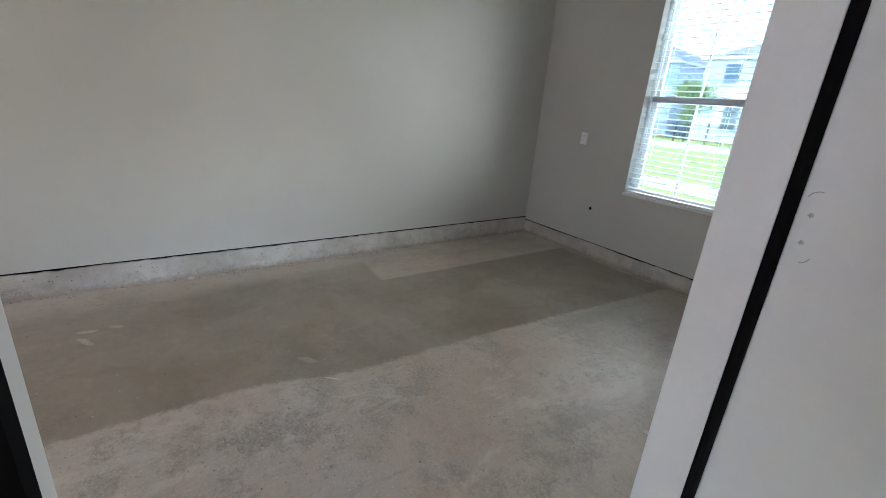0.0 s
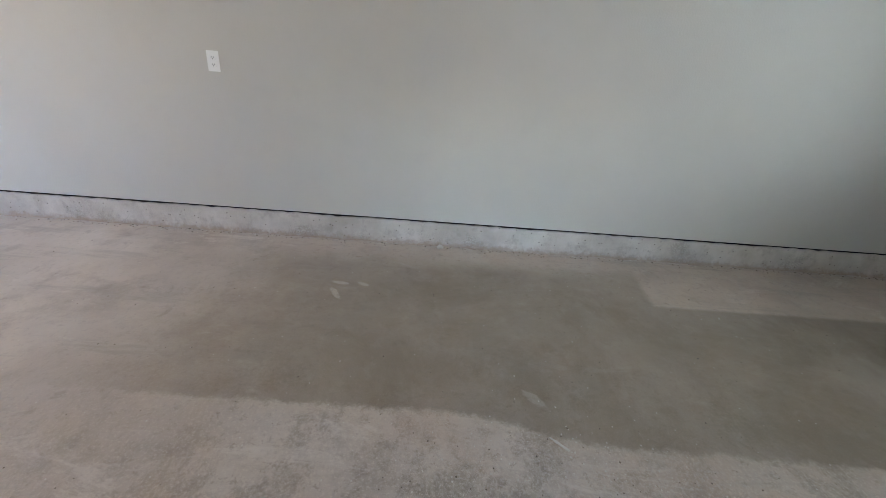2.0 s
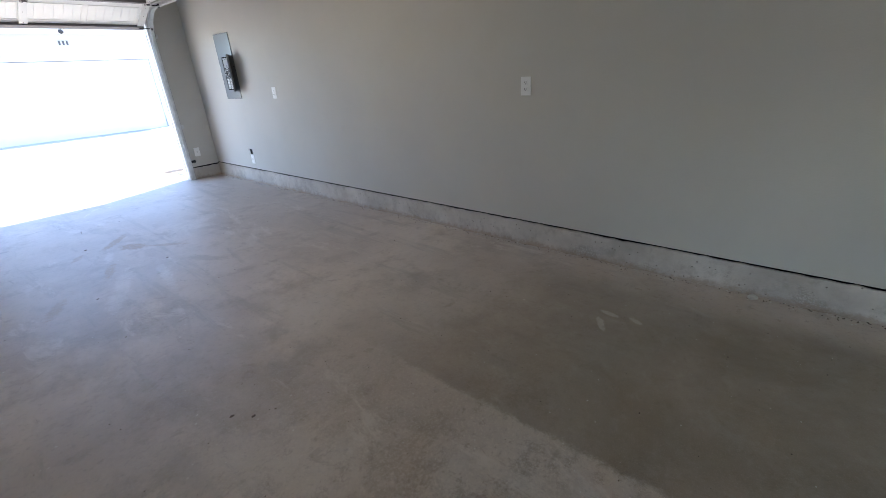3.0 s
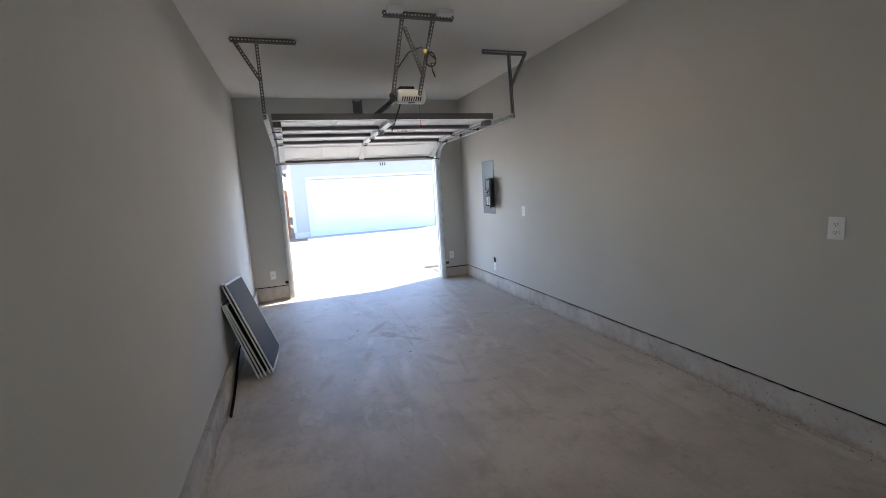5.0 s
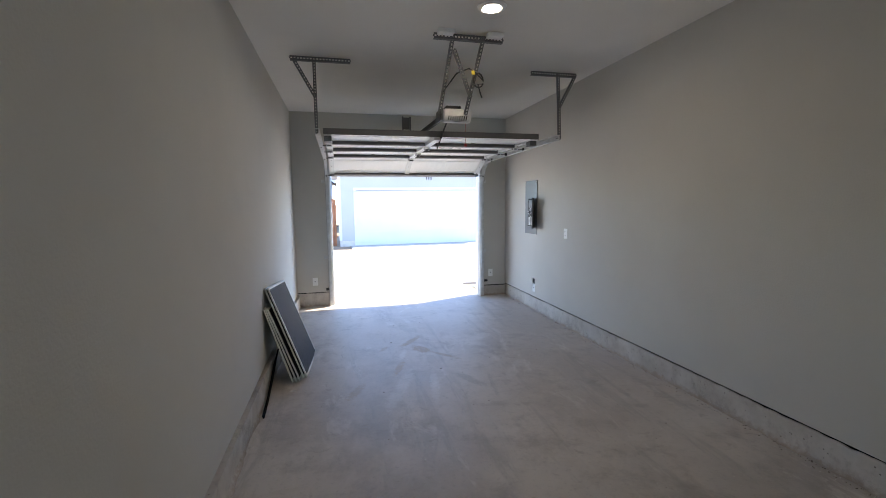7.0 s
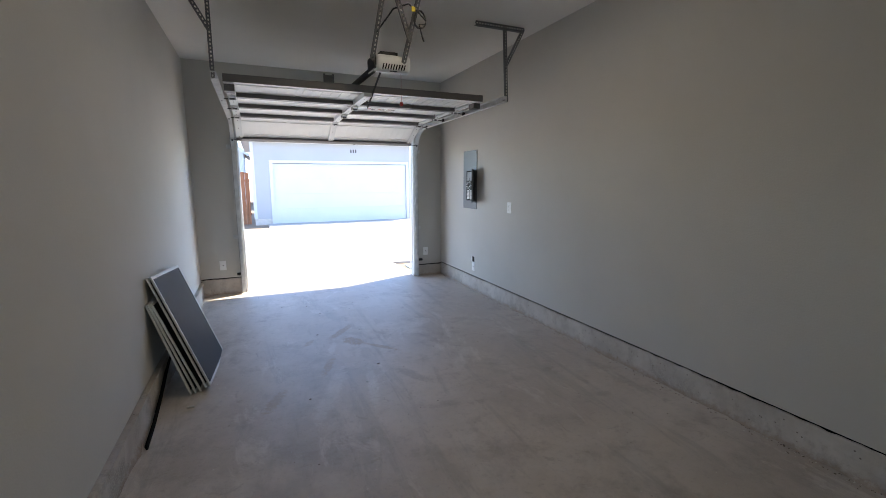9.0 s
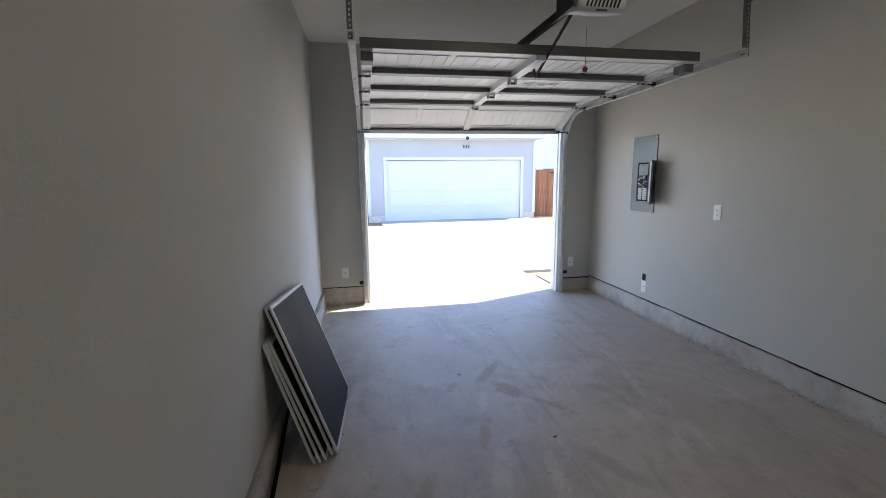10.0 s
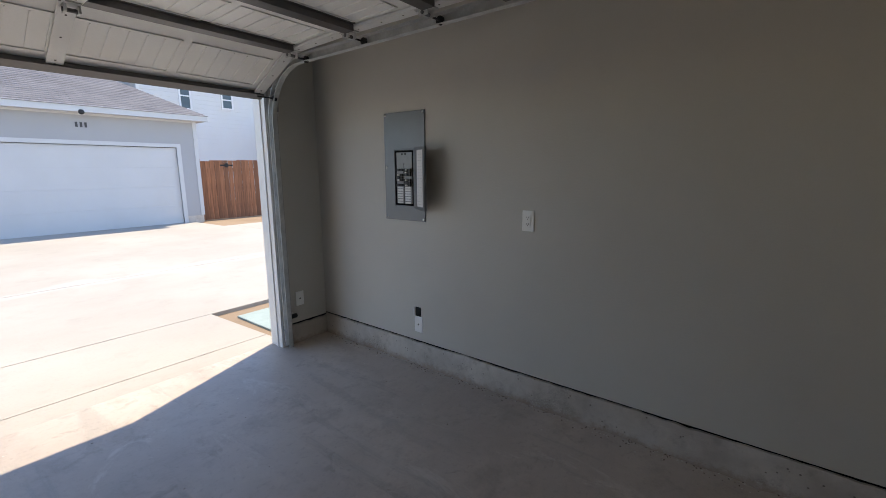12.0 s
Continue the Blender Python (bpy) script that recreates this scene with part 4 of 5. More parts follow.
part("side_panel", boxes((-1.670, -1.653, -2.72, -2.53, 2.17, 2.265), bevel=0.004), BLACK, op)
for i in range(9):
    x = -1.615 + i * 0.0195
    bm = bmesh.new()
    bar(bm, (x, -2.7435, 2.163), (x + 0.008, -2.7535, 2.198), 0.008, 0.003, (0, 1, 0))
    part("vent_slot", bm, DARK, op)
part("badge", boxes((-1.560, -1.505, -2.735, -2.73, 2.15, 2.158), bevel=0.001), INK, op)
rail = bmesh.new()
bar(rail, (-1.545, -2.52, 2.275), (-1.515, -0.03, 2.36), 0.03, 0.045)
part("rail", rail, BLACK, op, "black steel drive rail")
part("header_bracket", boxes((-1.610, -1.590, -0.03, -0.002, 2.53, 2.72), (-1.500, -1.480, -0.03, -0.002, 2.53, 2.72), (-1.590, -1.500, -0.008, -0.002, 2.54, 2.71)), STRUT, op)
part("rail_end", boxes((-1.550, -1.480, -0.06, -0.002, 2.33, 2.4), bevel=0.003), DULL_STEEL, op)
arm = bmesh.new()
bar(arm, (-1.530, -2.48, 2.272), (-1.526, -1.915, 2.03), 0.022, 0.006, (1, 0, 0))
part("arm", arm, BLACK, op, "black door arm")
arm = bmesh.new()
bar(arm, (-1.522, -1.920, 2.03), (-1.522, -1.870, 2.1), 0.022, 0.006, (1, 0, 0))
part("arm_end", arm, BLACK, op)
cord = bmesh.new()
tube(cord, [(-1.270, -2.1, 2.3), (-1.270, -2.1, 2.06)], 0.0014, 6)
part("release_cord", cord, RED, op)
part("release_handle", boxes((-1.284, -1.260, -2.11, -2.092, 2.03, 2.062), (-1.288, -1.252, -2.106, -2.096, 2.04, 2.052), bevel=0.004), RED, op, "red emergency release handle")
cable = bmesh.new()
pts = [Vector((-1.660, -2.6, 2.28)), Vector((-1.650, -2.72, 2.4)), Vector((-1.590, -2.940, 2.49)), Vector((-1.500, -2.980, 2.52)), Vector((-1.440, -2.970, 2.49))]
for i in range(26):
    a = i / 26 * 4 * math.pi
    pts.append(Vector((-1.425 + 0.04 * math.cos(a), -2.990 + 0.008 * math.sin(i), 2.43 + 0.055 * math.sin(a))))
pts += [Vector((-1.430, -2.990, 2.4)), Vector((-1.410, -2.980, 2.34)), Vector((-1.395, -2.980, 2.3))]
tube(cable, pts, 0.0055, 8)
part("power_cable", cable, BLACK, op, "black power cable tied in a coil", smooth=True)
part("cable_tie_tag", boxes((-1.485, -1.460, -3.000, -2.995, 2.47, 2.5)), YELLOW, op)

# white folded plates by the angle iron; their socket faces are added
for x in (-1.72, -1.335):
    ob = thing("ceiling_plate", (x, -3.11, HIGH), "white plate on the ceiling beside the angle iron, socket faces added", "outlet")
    bm = boxes((x - 0.06, x + 0.06, -3.15, -3.08, HIGH - 0.03, HIGH - 0.0005), bevel=0.003)
    part("plate", bm, WHITE_PLASTIC, ob)
    for a in (x - 0.045, x + 0.012):
        part("socket", boxes((a, a + 0.033, -3.132, -3.098, HIGH - 0.033, HIGH - 0.03), bevel=0.001), WHITE_PLASTIC, ob)

# ceiling light
cl = thing("ceiling_light", (-1.512, -3.54, HIGH), "round white recessed ceiling light, switched on, warm", "ceiling light")
bm = bmesh.new()
lathe(bm, [(0.056, -0.005), (0.062, -0.014), (0.07, -0.017), (0.095, -0.006), (0.097, -0.001), (0.056, -0.001)], (-1.512, -3.54, HIGH), 40)
part("trim_ring", bm, WHITE_PLASTIC, cl, smooth=True)
bm = bmesh.new()
lathe(bm, [(0.056, -0.004), (0.056, -0.008), (0.05, -0.01)], (-1.512, -3.54, HIGH), 40)
part("diffuser", bm, LAMP, cl, "glowing warm diffuser")


# ---- wall plates ----
def wall_pose(wall, along, z):
    """A pose at a wall whose local x runs along it, z up and -y out of it into the room."""
    if wall == "east":
        return pose(0.0, along, z, 0, 0, -90)
    if wall == "north":
        return pose(along, 0.0, z, 0, 0, 0)
    return pose(along, REAR, z, 0, 0, 180)


def plate(wall, along, z, style, label):
    ob = thing("wall_outlet", (0, 0, 0), label, "outlet", "wall plates")
    ob.matrix_basis = wall_pose(wall, along, z)
    m = ob.matrix_basis

    def put(name, bm, mat, text=""):
        bmesh.ops.transform(bm, matrix=m, verts=bm.verts)
        return part(name, bm, mat, ob, text)

    put("plate", boxes((-0.036, 0.036, -0.006, -0.0005, -0.058, 0.058), bevel=0.003), WHITE_PLASTIC)
    if style == "decora":
        put("face", boxes((-0.0165, 0.0165, -0.009, -0.006, -0.033, 0.033), bevel=0.0015), WHITE_PLASTIC)
        for dz in (-0.018, 0.018):
            for dx in (-0.006, 0.006):
                put("slot", boxes((dx - 0.0012, dx + 0.0012, -0.0096, -0.0089, dz - 0.002, dz + 0.006)), DARK)
            put("ground_hole", boxes((-0.0022, 0.0022, -0.0096, -0.0089, dz - 0.01, dz - 0.005)), DARK)
        put("test_button", boxes((-0.006, 0.006, -0.0105, -0.0088, -0.004, 0.004), bevel=0.001), WHITE_PLASTIC)
    elif style == "duplex":
        for dz in (-0.02, 0.02):
            put("face", boxes((-0.0165, 0.0165, -0.009, -0.006, dz - 0.0145, dz + 0.0145), bevel=0.003), WHITE_PLASTIC)
            for dx in (-0.006, 0.006):
                put("slot", boxes((dx - 0.0012, dx + 0.0012, -0.0096, -0.0089, dz - 0.001, dz + 0.007)), DARK)
            put("ground_hole", boxes((-0.0022, 0.0022, -0.0096, -0.0089, dz - 0.009, dz - 0.004)), DARK)
    else:
        bm = bmesh.new()
        lathe(bm, [(0.006, -0.005), (0.006, -0.0085), (0.003, -0.009)], (0, 0, 0), 12, "y")
        put("socket", bm, DARK)
    for dz in (-0.049, 0.049):
        bm = bmesh.new()
        lathe(bm, [(0.003, -0.0055), (0.003, -0.0068), (0.002, -0.007)], (0, 0, dz), 8, "y")
        put("screw", bm, WHITE_PLASTIC)
    return ob


plate("east", -1.872, 1.095, "decora", "white outlet plate with test button on greige wall")
plate("east", -4.961, 1.112, "duplex", "white outlet plate alone on the long wall")
plate("east", -1.055, 0.306, "blank", "white low plate slipped below its open wall box")
plate("north", -0.249, 0.362, "blank", "white low outlet plate beside the overhead door")
plate("north", -2.915, 0.36, "blank", "white cable plate with one dark socket")
plate("south", -0.636, 1.153, "duplex", "white outlet plate on the window wall")
hole = thing("wall_box", (0, -1.048, 0.395), "open black wall box above a slipped plate", "electrical box")
# flat near-black sheet paints the shaded inside of the open box
part("hole_shade_sheet", boxes((-0.003, -0.0005, -1.076, -1.028, 0.362, 0.43)), DARK, hole)
part("bent_tab", boxes((-0.012, -0.003, -1.024, -1.017, 0.365, 0.43), bevel=0.001), WHITE_PLASTIC, hole)
stub = bmesh.new()
lathe(stub, [(0.016, 0.001), (0.016, 0.005), (0.01, 0.006)], (-0.862, REAR, 0.487), 16, "y")
solid("pipe_stub", stub, DARK, "dark round pipe hole in the window wall", "pipe hole")

# photo eyes
for x, s in ((-2.735, 1), (-0.345, -1)):
    ob = thing("door_sensor", (x, -0.05, 0.25), "black safety sensor on a bracket by the door track", "sensor", "pair of door sensors")
    part("bracket", boxes((x - 0.012, x + 0.012, -0.05, -0.002, 0.262, 0.268), bevel=0.001), STEEL, ob)
    bm = bmesh.new()
    lathe(bm, [(0.014, -0.03), (0.018, -0.026), (0.018, 0.02), (0.012, 0.026)], (x, -0.055, 0.25), 16, "x")
    part("body", bm, BLACK, ob, smooth=True)
    bm = bmesh.new()
    lathe(bm, [(0.011, 0.024 * s), (0.009, 0.03 * s)], (x, -0.055, 0.25), 16, "x")
    part("lens", bm, CHROME, ob, smooth=True)

# ---- breaker panel ----
bp = thing("breaker_panel", (0, -0.948, 1.035), "grey steel breaker panel with its small door open", "electrical panel")
part("cover", boxes((-0.008, -0.0005, -1.13, -0.768, 1.035, 1.752), bevel=0.002), PANEL_GREY, bp)
for y in (-1.115, -0.783):
    for z in (1.05, 1.393, 1.737):
        bm = bmesh.new()
        lathe(bm, [(0.008, -0.0075), (0.008, -0.0095), (0.005, -0.0115)], (0, y, z), 12, "x")
        part("screw", bm, CHROME, bp, smooth=True)
part("door_rim", boxes((-0.016, -0.008, -0.87, -0.858, 1.125, 1.515), (-0.016, -0.008, -1.05, -1.038, 1.125, 1.515), (-0.016, -0.008, -1.038, -0.87, 1.125, 1.137), (-0.016, -0.008, -1.038, -0.87, 1.503, 1.515), bevel=0.002), PANEL_GREY, bp)
part("dead_front", boxes((-0.0095, -0.008, -1.038, -0.87, 1.137, 1.503)), SEAL_GAP_BLACK, bp, "dark breaker well")
part("front_plate", boxes((-0.012, -0.0096, -1.022, -0.884, 1.15, 1.49), bevel=0.001), SCREEN_FRAME_GREY, bp, "pale grey inner plate")
for y in (-0.965, -0.935):
    part("knockout", boxes((-0.0135, -0.012, y - 0.006, y + 0.006, 1.474, 1.484)), DARK, bp)
# thin dark strip paints the shadow between the two breaker columns
part("centre_shade_strip", boxes((-0.0128, -0.0118, -0.953, -0.949, 1.15, 1.42)), DARK, bp)
for c, y in ((0, -0.915), (1, -0.985)):
    for r in range(14):
        z = 1.375 - r * 0.0168
        filled = r < 7 and (c, r) not in ((0, 1), (1, 3), (0, 5))
        if r >= 7:
            part("filler_plate", boxes((-0.0145, -0.0118, y - 0.024, y + 0.024, z - 0.006, z + 0.006), bevel=0.001), SCREEN_FRAME, bp)
        elif filled:
            br = part("breaker", boxes((-0.024, -0.0118, y - 0.03, y + 0.03, z - 0.0078, z + 0.0078), bevel=0.001), BLACK, bp)
            part("toggle", boxes((-0.034, -0.024, y - 0.008, y + 0.008, z - 0.004, z + 0.004), bevel=0.001), LABEL if (r + c) % 3 else INK, br)
pd = bmesh.new()
m = pose(-0.014, -1.05, 0, 0, 0, -28)
box(pd, -0.006, 0.0, -0.2, 0.0, 1.12, 1.52, bevel=0.002)
bmesh.ops.transform(pd, matrix=m, verts=pd.verts)
pdoor = part("panel_door", pd, PANEL_GREY, bp)
for name, mat, row in (("directory_label", LABEL, (-0.0075, -0.006, -0.15, -0.055, 1.14, 1.5)), ("latch", BLACK, (-0.012, -0.006, -0.195, -0.18, 1.31, 1.335)), ("door_lip", PANEL_GREY, (-0.016, -0.006, -0.2, -0.194, 1.121, 1.519))):
    bm = boxes(row)
    bmesh.ops.transform(bm, matrix=m, verts=bm.verts)
    part(name, bm, mat, pdoor)
for r in range(18):
    for a, b in ((-0.143, -0.11), (-0.1, -0.065)):
        bm = boxes((-0.0081, -0.0075, a, b - 0.012 * (r % 3), 1.155 + r * 0.0185, 1.1565 + r * 0.0185))
        bmesh.ops.transform(bm, matrix=m, verts=bm.verts)
        part("print_bar", bm, FAINT, pdoor)


# ---- window screens leaning on the wall ----
def screen(base, top, width, height, edge, label):
    """A framed fly screen standing on one edge; base and top are the middles of its lower and upper edges on the front face."""
    ob = thing("window_screen", base, label, "window screen", "stack of screens")
    v = (Vector(top) - Vector(base)).normalized()
    u = Vector(edge).normalized()
    u = (u - v * u.dot(v)).normalized()
    w = u.cross(v).normalized()
    if w.x < 0:
        w = -w
    o = Vector(base)

    def slab(bm, a, b, c, d, e, f, soft=0.0):
        fresh = bmesh.new()
        box(fresh, a, b, c, d, e, f, bevel=soft)
        m = Matrix.Translation(o) @ Matrix((u, v, w)).transposed().to_4x4()
        bmesh.ops.transform(fresh, matrix=m, verts=fresh.verts)
        data = bpy.data.meshes.new("piece")
        fresh.to_mesh(data)
        fresh.free()
        bm.from_mesh(data)
        bpy.data.meshes.remove(data)

    h, t, k = width / 2, 0.012, 0.018
    for name, a, b, c, d in (("bottom_bar", -h, h, 0, k), ("top_bar", -h, h, height - k, height), ("side_bar", -h, -h + k, k, height - k), ("side_bar", h - k, h, k, height - k)):
        bm = bmesh.new()
        slab(bm, a, b, c, d, -t, 0, 0.003)
        part(name, bm, SCREEN_FRAME, ob)
    bm = bmesh.new()
    slab(bm, -h + k, h - k, k, height - k, -0.007, -0.003)
    part("mesh", bm, MESH, ob, "dark tight fly mesh")
    bm = bmesh.new()
    for a, b, c, d in ((-h + k, h - k, k, k + 0.006), (-h + k, h - k, height - k - 0.006, height - k), (-h + k, -h + k + 0.006, k, height - k), (h - k - 0.006, h - k, k, height - k)):
        slab(bm, a, b, c, d, -0.003, -0.0015)
    part("spline", bm, BLACK, ob)
    return ob


screen((-2.832, -2.34, 0.002), (-3.112, -2.265, 0.752), 0.775, 0.81, (0.01, 1, 0), "white-framed window screen with dark mesh, foremost of the stack")
screen((-2.857, -2.345, 0.002), (-3.133, -2.275, 0.752), 0.775, 0.805, (0.01, 1, 0), "white-framed window screen leaning close behind the foremost")
screen((-2.897, -2.4, 0.002), (-3.132, -2.37, 0.64), 0.69, 0.66, (0.0, 1, 0), "shorter white-framed window screen leaning in the stack")
screen((-2.925, -2.41, 0.002), (-3.143, -2.385, 0.64), 0.69, 0.655, (0.0, 1, 0), "shorter white-framed window screen leaning in the stack")
screen((-2.952, -2.42, 0.002), (-3.154, -2.395, 0.64), 0.69, 0.65, (0.0, 1, 0), "shorter white-framed window screen against the wall")

strip = bmesh.new()
pts = [(-3.1, -3.32, 0.012), (-3.108, -3.08, 0.02), (-3.118, -2.8, 0.055), (-3.13, -2.5, 0.11), (-3.138, -2.2, 0.16), (-3.14, -1.98, 0.19)]
for a, b in zip(pts, pts[1:]):
    bar(strip, a, b, 0.022, 0.01, (1, 0, 0.3))
solid("rubber_strip", strip, SEAL_GAP_BLACK, "black rubber door seal strip lying along the kerb", "rubber strip")

# ---- water heater corner ----
stand = thing("heater_stand", (-2.880, -9.562, 0.0), "low white boxed stand with a chipboard top", "stand")
part("front_panel", boxes((LEFT + 0.003, -2.575, -9.297, -9.282, 0.0, 0.385)), PAINT, stand)
part("side_panel", boxes((-2.590, -2.575, REAR + 0.003, -9.297, 0.0, 0.385)), PAINT, stand)
part("edge_board", boxes((LEFT + 0.003, -2.560, -9.282, -9.264, 0.38, 0.455), bevel=0.002), WHITE, stand)
part("top", boxes((LEFT + 0.003, -2.565, REAR + 0.003, -9.283, 0.43, 0.448)), BOARD, stand, "bare chipboard top")
pan = bmesh.new()
lathe(pan, [(0.265, 0.0), (0.275, 0.002), (0.282, 0.05), (0.287, 0.052), (0.28, 0.047), (0.272, 0.006), (0.2, 0.005)], (-2.890, -9.552, 0.4485), 48)
solid("drain_pan", pan, ALU, "shallow aluminium drain pan under the heater", "drain pan", smooth=True)
HC = Vector((-2.890, -9.552, 0.456))
heater = thing("water_heater", HC, "charcoal tank water heater with a white and pink label", "water heater")
bm = bmesh.new()
lathe(bm, [(0.2, 0.0), (0.228, 0.004), (0.232, 0.02), (0.232, 1.25), (0.225, 1.275), (0.18, 1.3)], HC, 64)
part("tank", bm, TANK, heater, smooth=True)


def on_tank(bm, a0, a1, z0, z1, r0, r1, n=14):
    """A curved sheet on the tank between two bearings in degrees."""
    vs = [[bm.verts.new(HC + Vector((r * math.cos(radians(a)), r * math.sin(radians(a)), z))) for r in (r0, r1) for z in (z0, z1)] for a in (a0 + (a1 - a0) * i / n for i in range(n + 1))]
    for p, q in zip(vs, vs[1:]):
        for i, j in ((0, 1), (1, 3), (3, 2), (2, 0)):
            bm.faces.new((p[i], p[j], q[j], q[i]))
    bm.faces.new(vs[0][::1][:2] + [vs[0][3], vs[0][2]])
    bm.faces.new([vs[-1][0], vs[-1][2], vs[-1][3], vs[-1][1]])


bm = bmesh.new()
on_tank(bm, 30, 110, 0.27, 0.85, 0.2325, 0.2335)
lab = part("label", bm, LABEL, heater, "white label sheet with bars")
bm = bmesh.new()
on_tank(bm, 62, 100, 0.32, 0.6, 0.2335, 0.2341)
part("pink_field", bm, PINK, lab)
bm = bmesh.new()
on_tank(bm, 60, 100, 0.285, 0.325, 0.2335, 0.2343)
part("dark_field", bm, INK, lab)
for r in range(14):
    for a0, a1, z0, rad in ((36, 54 - 5 * (r % 3), 0.3 + r * 0.03, 0.2335), (66, 94 - 6 * (r % 2), 0.34 + r * 0.018, 0.2341)):
        bm = bmesh.new()
        on_tank(bm, a0, a1, z0, z0 + 0.003, rad, rad + 0.0007, 6)
        part("print_bar", bm, FAINT, lab)
bm = bmesh.new()
on_tank(bm, 2, 16, 0.2, 0.42, 0.231, 0.252)
part("access_cover", bm, BLACK, heater, "black access cover")
bm = bmesh.new()
lathe(bm, [(0.012, 0.22), (0.012, 0.25), (0.02, 0.252), (0.02, 0.275), (0.009, 0.277), (0.009, 0.31)], HC + Vector((0, 0.0, 0.09)), 16, "x")
bar(bm, HC + Vector((0.29, -0.02, 0.1)), HC + Vector((0.29, 0.02, 0.1)), 0.008, 0.008)
part("drain_valve", bm, BRASS, heater, "brass drain valve", smooth=True)

# bulbs in an opened carton, its sleeve and a torn bag
carton = thing("bulb_carton", (-2.755, -9.207, 0.0), "opened black and white carton holding mirror bulbs", "carton")
turn = pose(-2.755, -9.207, 0.0, 0, 0, 14)


def turned(bm):
    bmesh.ops.transform(bm, matrix=turn, verts=bm.verts)
    return bm


part("tray", turned(boxes((-0.1, 0.1, -0.045, 0.045, 0.001, 0.004), (-0.1, 0.1, 0.042, 0.045, 0.004, 0.04), (-0.1, 0.1, -0.045, -0.042, 0.004, 0.055), (-0.1, -0.097, -0.042, 0.042, 0.004, 0.04), (0.097, 0.1, -0.042, 0.042, 0.004, 0.04))), CARD, carton)
part("white_band", turned(boxes((-0.098, 0.098, 0.0452, 0.0465, 0.01, 0.036))), LABEL, carton)
part("print_bar", turned(boxes((-0.03, 0.02, 0.0466, 0.0474, 0.018, 0.027), (0.03, 0.045, 0.0466, 0.0474, 0.016, 0.03))), INK, carton)
for i in range(3):
    bm = bmesh.new()
    lathe(bm, [(0.012, -0.042), (0.014, -0.026), (0.03, -0.004), (0.038, 0.012), (0.033, 0.03), (0.014, 0.04)], (-0.055 + i * 0.055, 0.004 * i, 0.056), 24, "x")
    part("bulb", turned(bm), BULB, carton, "mirrored lamp bulb", smooth=True)
part("divider", turned(boxes((-0.03, 0.06, -0.041, -0.038, 0.05, 0.16), (-0.09, -0.03, -0.04, -0.036, 0.05, 0.12))), CARD, carton, "brown card divider")
part("flap", turned(boxes((0.1, 0.103, -0.04, 0.04, 0.02, 0.085))), CARD, carton)
small = thing("small_carton", (-2.665, -9.117, 0.0), "small white and yellow carton on the floor", "carton")
turn = pose(-2.665, -9.117, 0.0, 0, 0, 12)
part("box", turned(boxes((-0.045, 0.045, -0.035, 0.035, 0.0005, 0.05), bevel=0.002)), LABEL, small)
part("yellow_band", turned(boxes((-0.0455, 0.0455, 0.0352, 0.0362, 0.008, 0.018))), YELLOW, small)
part("dark_base", turned(boxes((-0.0458, 0.0458, 0.0352, 0.0366, 0.001, 0.008))), INK, small)
part("print_bar", turned(boxes((-0.02, 0.02, 0.0352, 0.0362, 0.026, 0.03), (-0.008, 0.008, 0.0352, 0.0362, 0.034, 0.042))), INK, small)
bag = bmesh.new()
rows = []
for i in range(19):
    v = i / 18
    row = []
    for j in range(44):
        u = j / 44 * 2 * math.pi
        wide, deep = 0.075 + 0.045 * v, 0.012 + 0.02 * math.sin(2.4 * v)
        p = Vector((math.cos(u) * wide, math.sin(u) * deep, v * 0.215))
        fold = abs(noise.noise(p * 21 + Vector((3, 1, 7)))) * 0.055 + abs(noise.noise(p * 55)) * 0.02
        p += Vector((math.cos(u) * -fold, (fold - 0.02) * (1 if j % 2 else -0.4), 0.0))
        p.z += v * (0.05 * noise.noise(Vector((u * 1.3, 2.0, 0.0))) + 0.025 * noise.noise(Vector((u * 4.7, 5.0, 1.0))))
        row.append(bag.verts.new(Vector((-2.715, -9.228, 0.04)) + p * 0.86))
    rows.append(row)
for ra, rb in zip(rows, rows[1:]):
    for j in range(44):
        bag.faces.new((ra[j], ra[(j + 1) % 44], rb[(j + 1) % 44], rb[j]))
solid("plastic_bag", bag, FILM, "torn crumpled clear plastic bag standing behind the carton", "plastic bag", smooth=False)

# ---- crumbs on the floor ----
rng = random.Random(5)
pale, dark = bmesh.new(), bmesh.new()
for i in range(210):
    x, y = rng.uniform(-3.05, -0.08), rng.uniform(-9.3, -0.3)
    crumb(pale if rng.random() < 0.6 else dark, (x, y, 0.0), rng.uniform(0.0015, 0.005), rng)
for i in range(900):
    x = -rng.uniform(0.012, 0.02 + 0.07 * rng.random())
    crumb(dark if rng.random() < 0.6 else pale, (x, rng.uniform(-9.7, -0.1), 0.0), rng.uniform(0.002, 0.006), rng)
for i in range(420):
    crumb(pale if rng.random() < 0.75 else dark, (rng.gauss(-1.95, 0.26), rng.gauss(-6.85, 0.36), 0.0), rng.uniform(0.0012, 0.0042), rng)
for i in range(520):
    crumb(pale if rng.random() < 0.6 else dark, (rng.uniform(-3.0, -0.3), rng.uniform(-9.5, -4.5), 0.0), rng.uniform(0.0012, 0.0038), rng)
solid("plaster_crumbs", pale, PLASTER_BIT, "pale plaster crumbs scattered on the concrete", "debris", kind="stuff")
solid("earth_crumbs", dark, EARTH_BIT, "dark earth crumbs scattered on the concrete", "debris", kind="stuff")
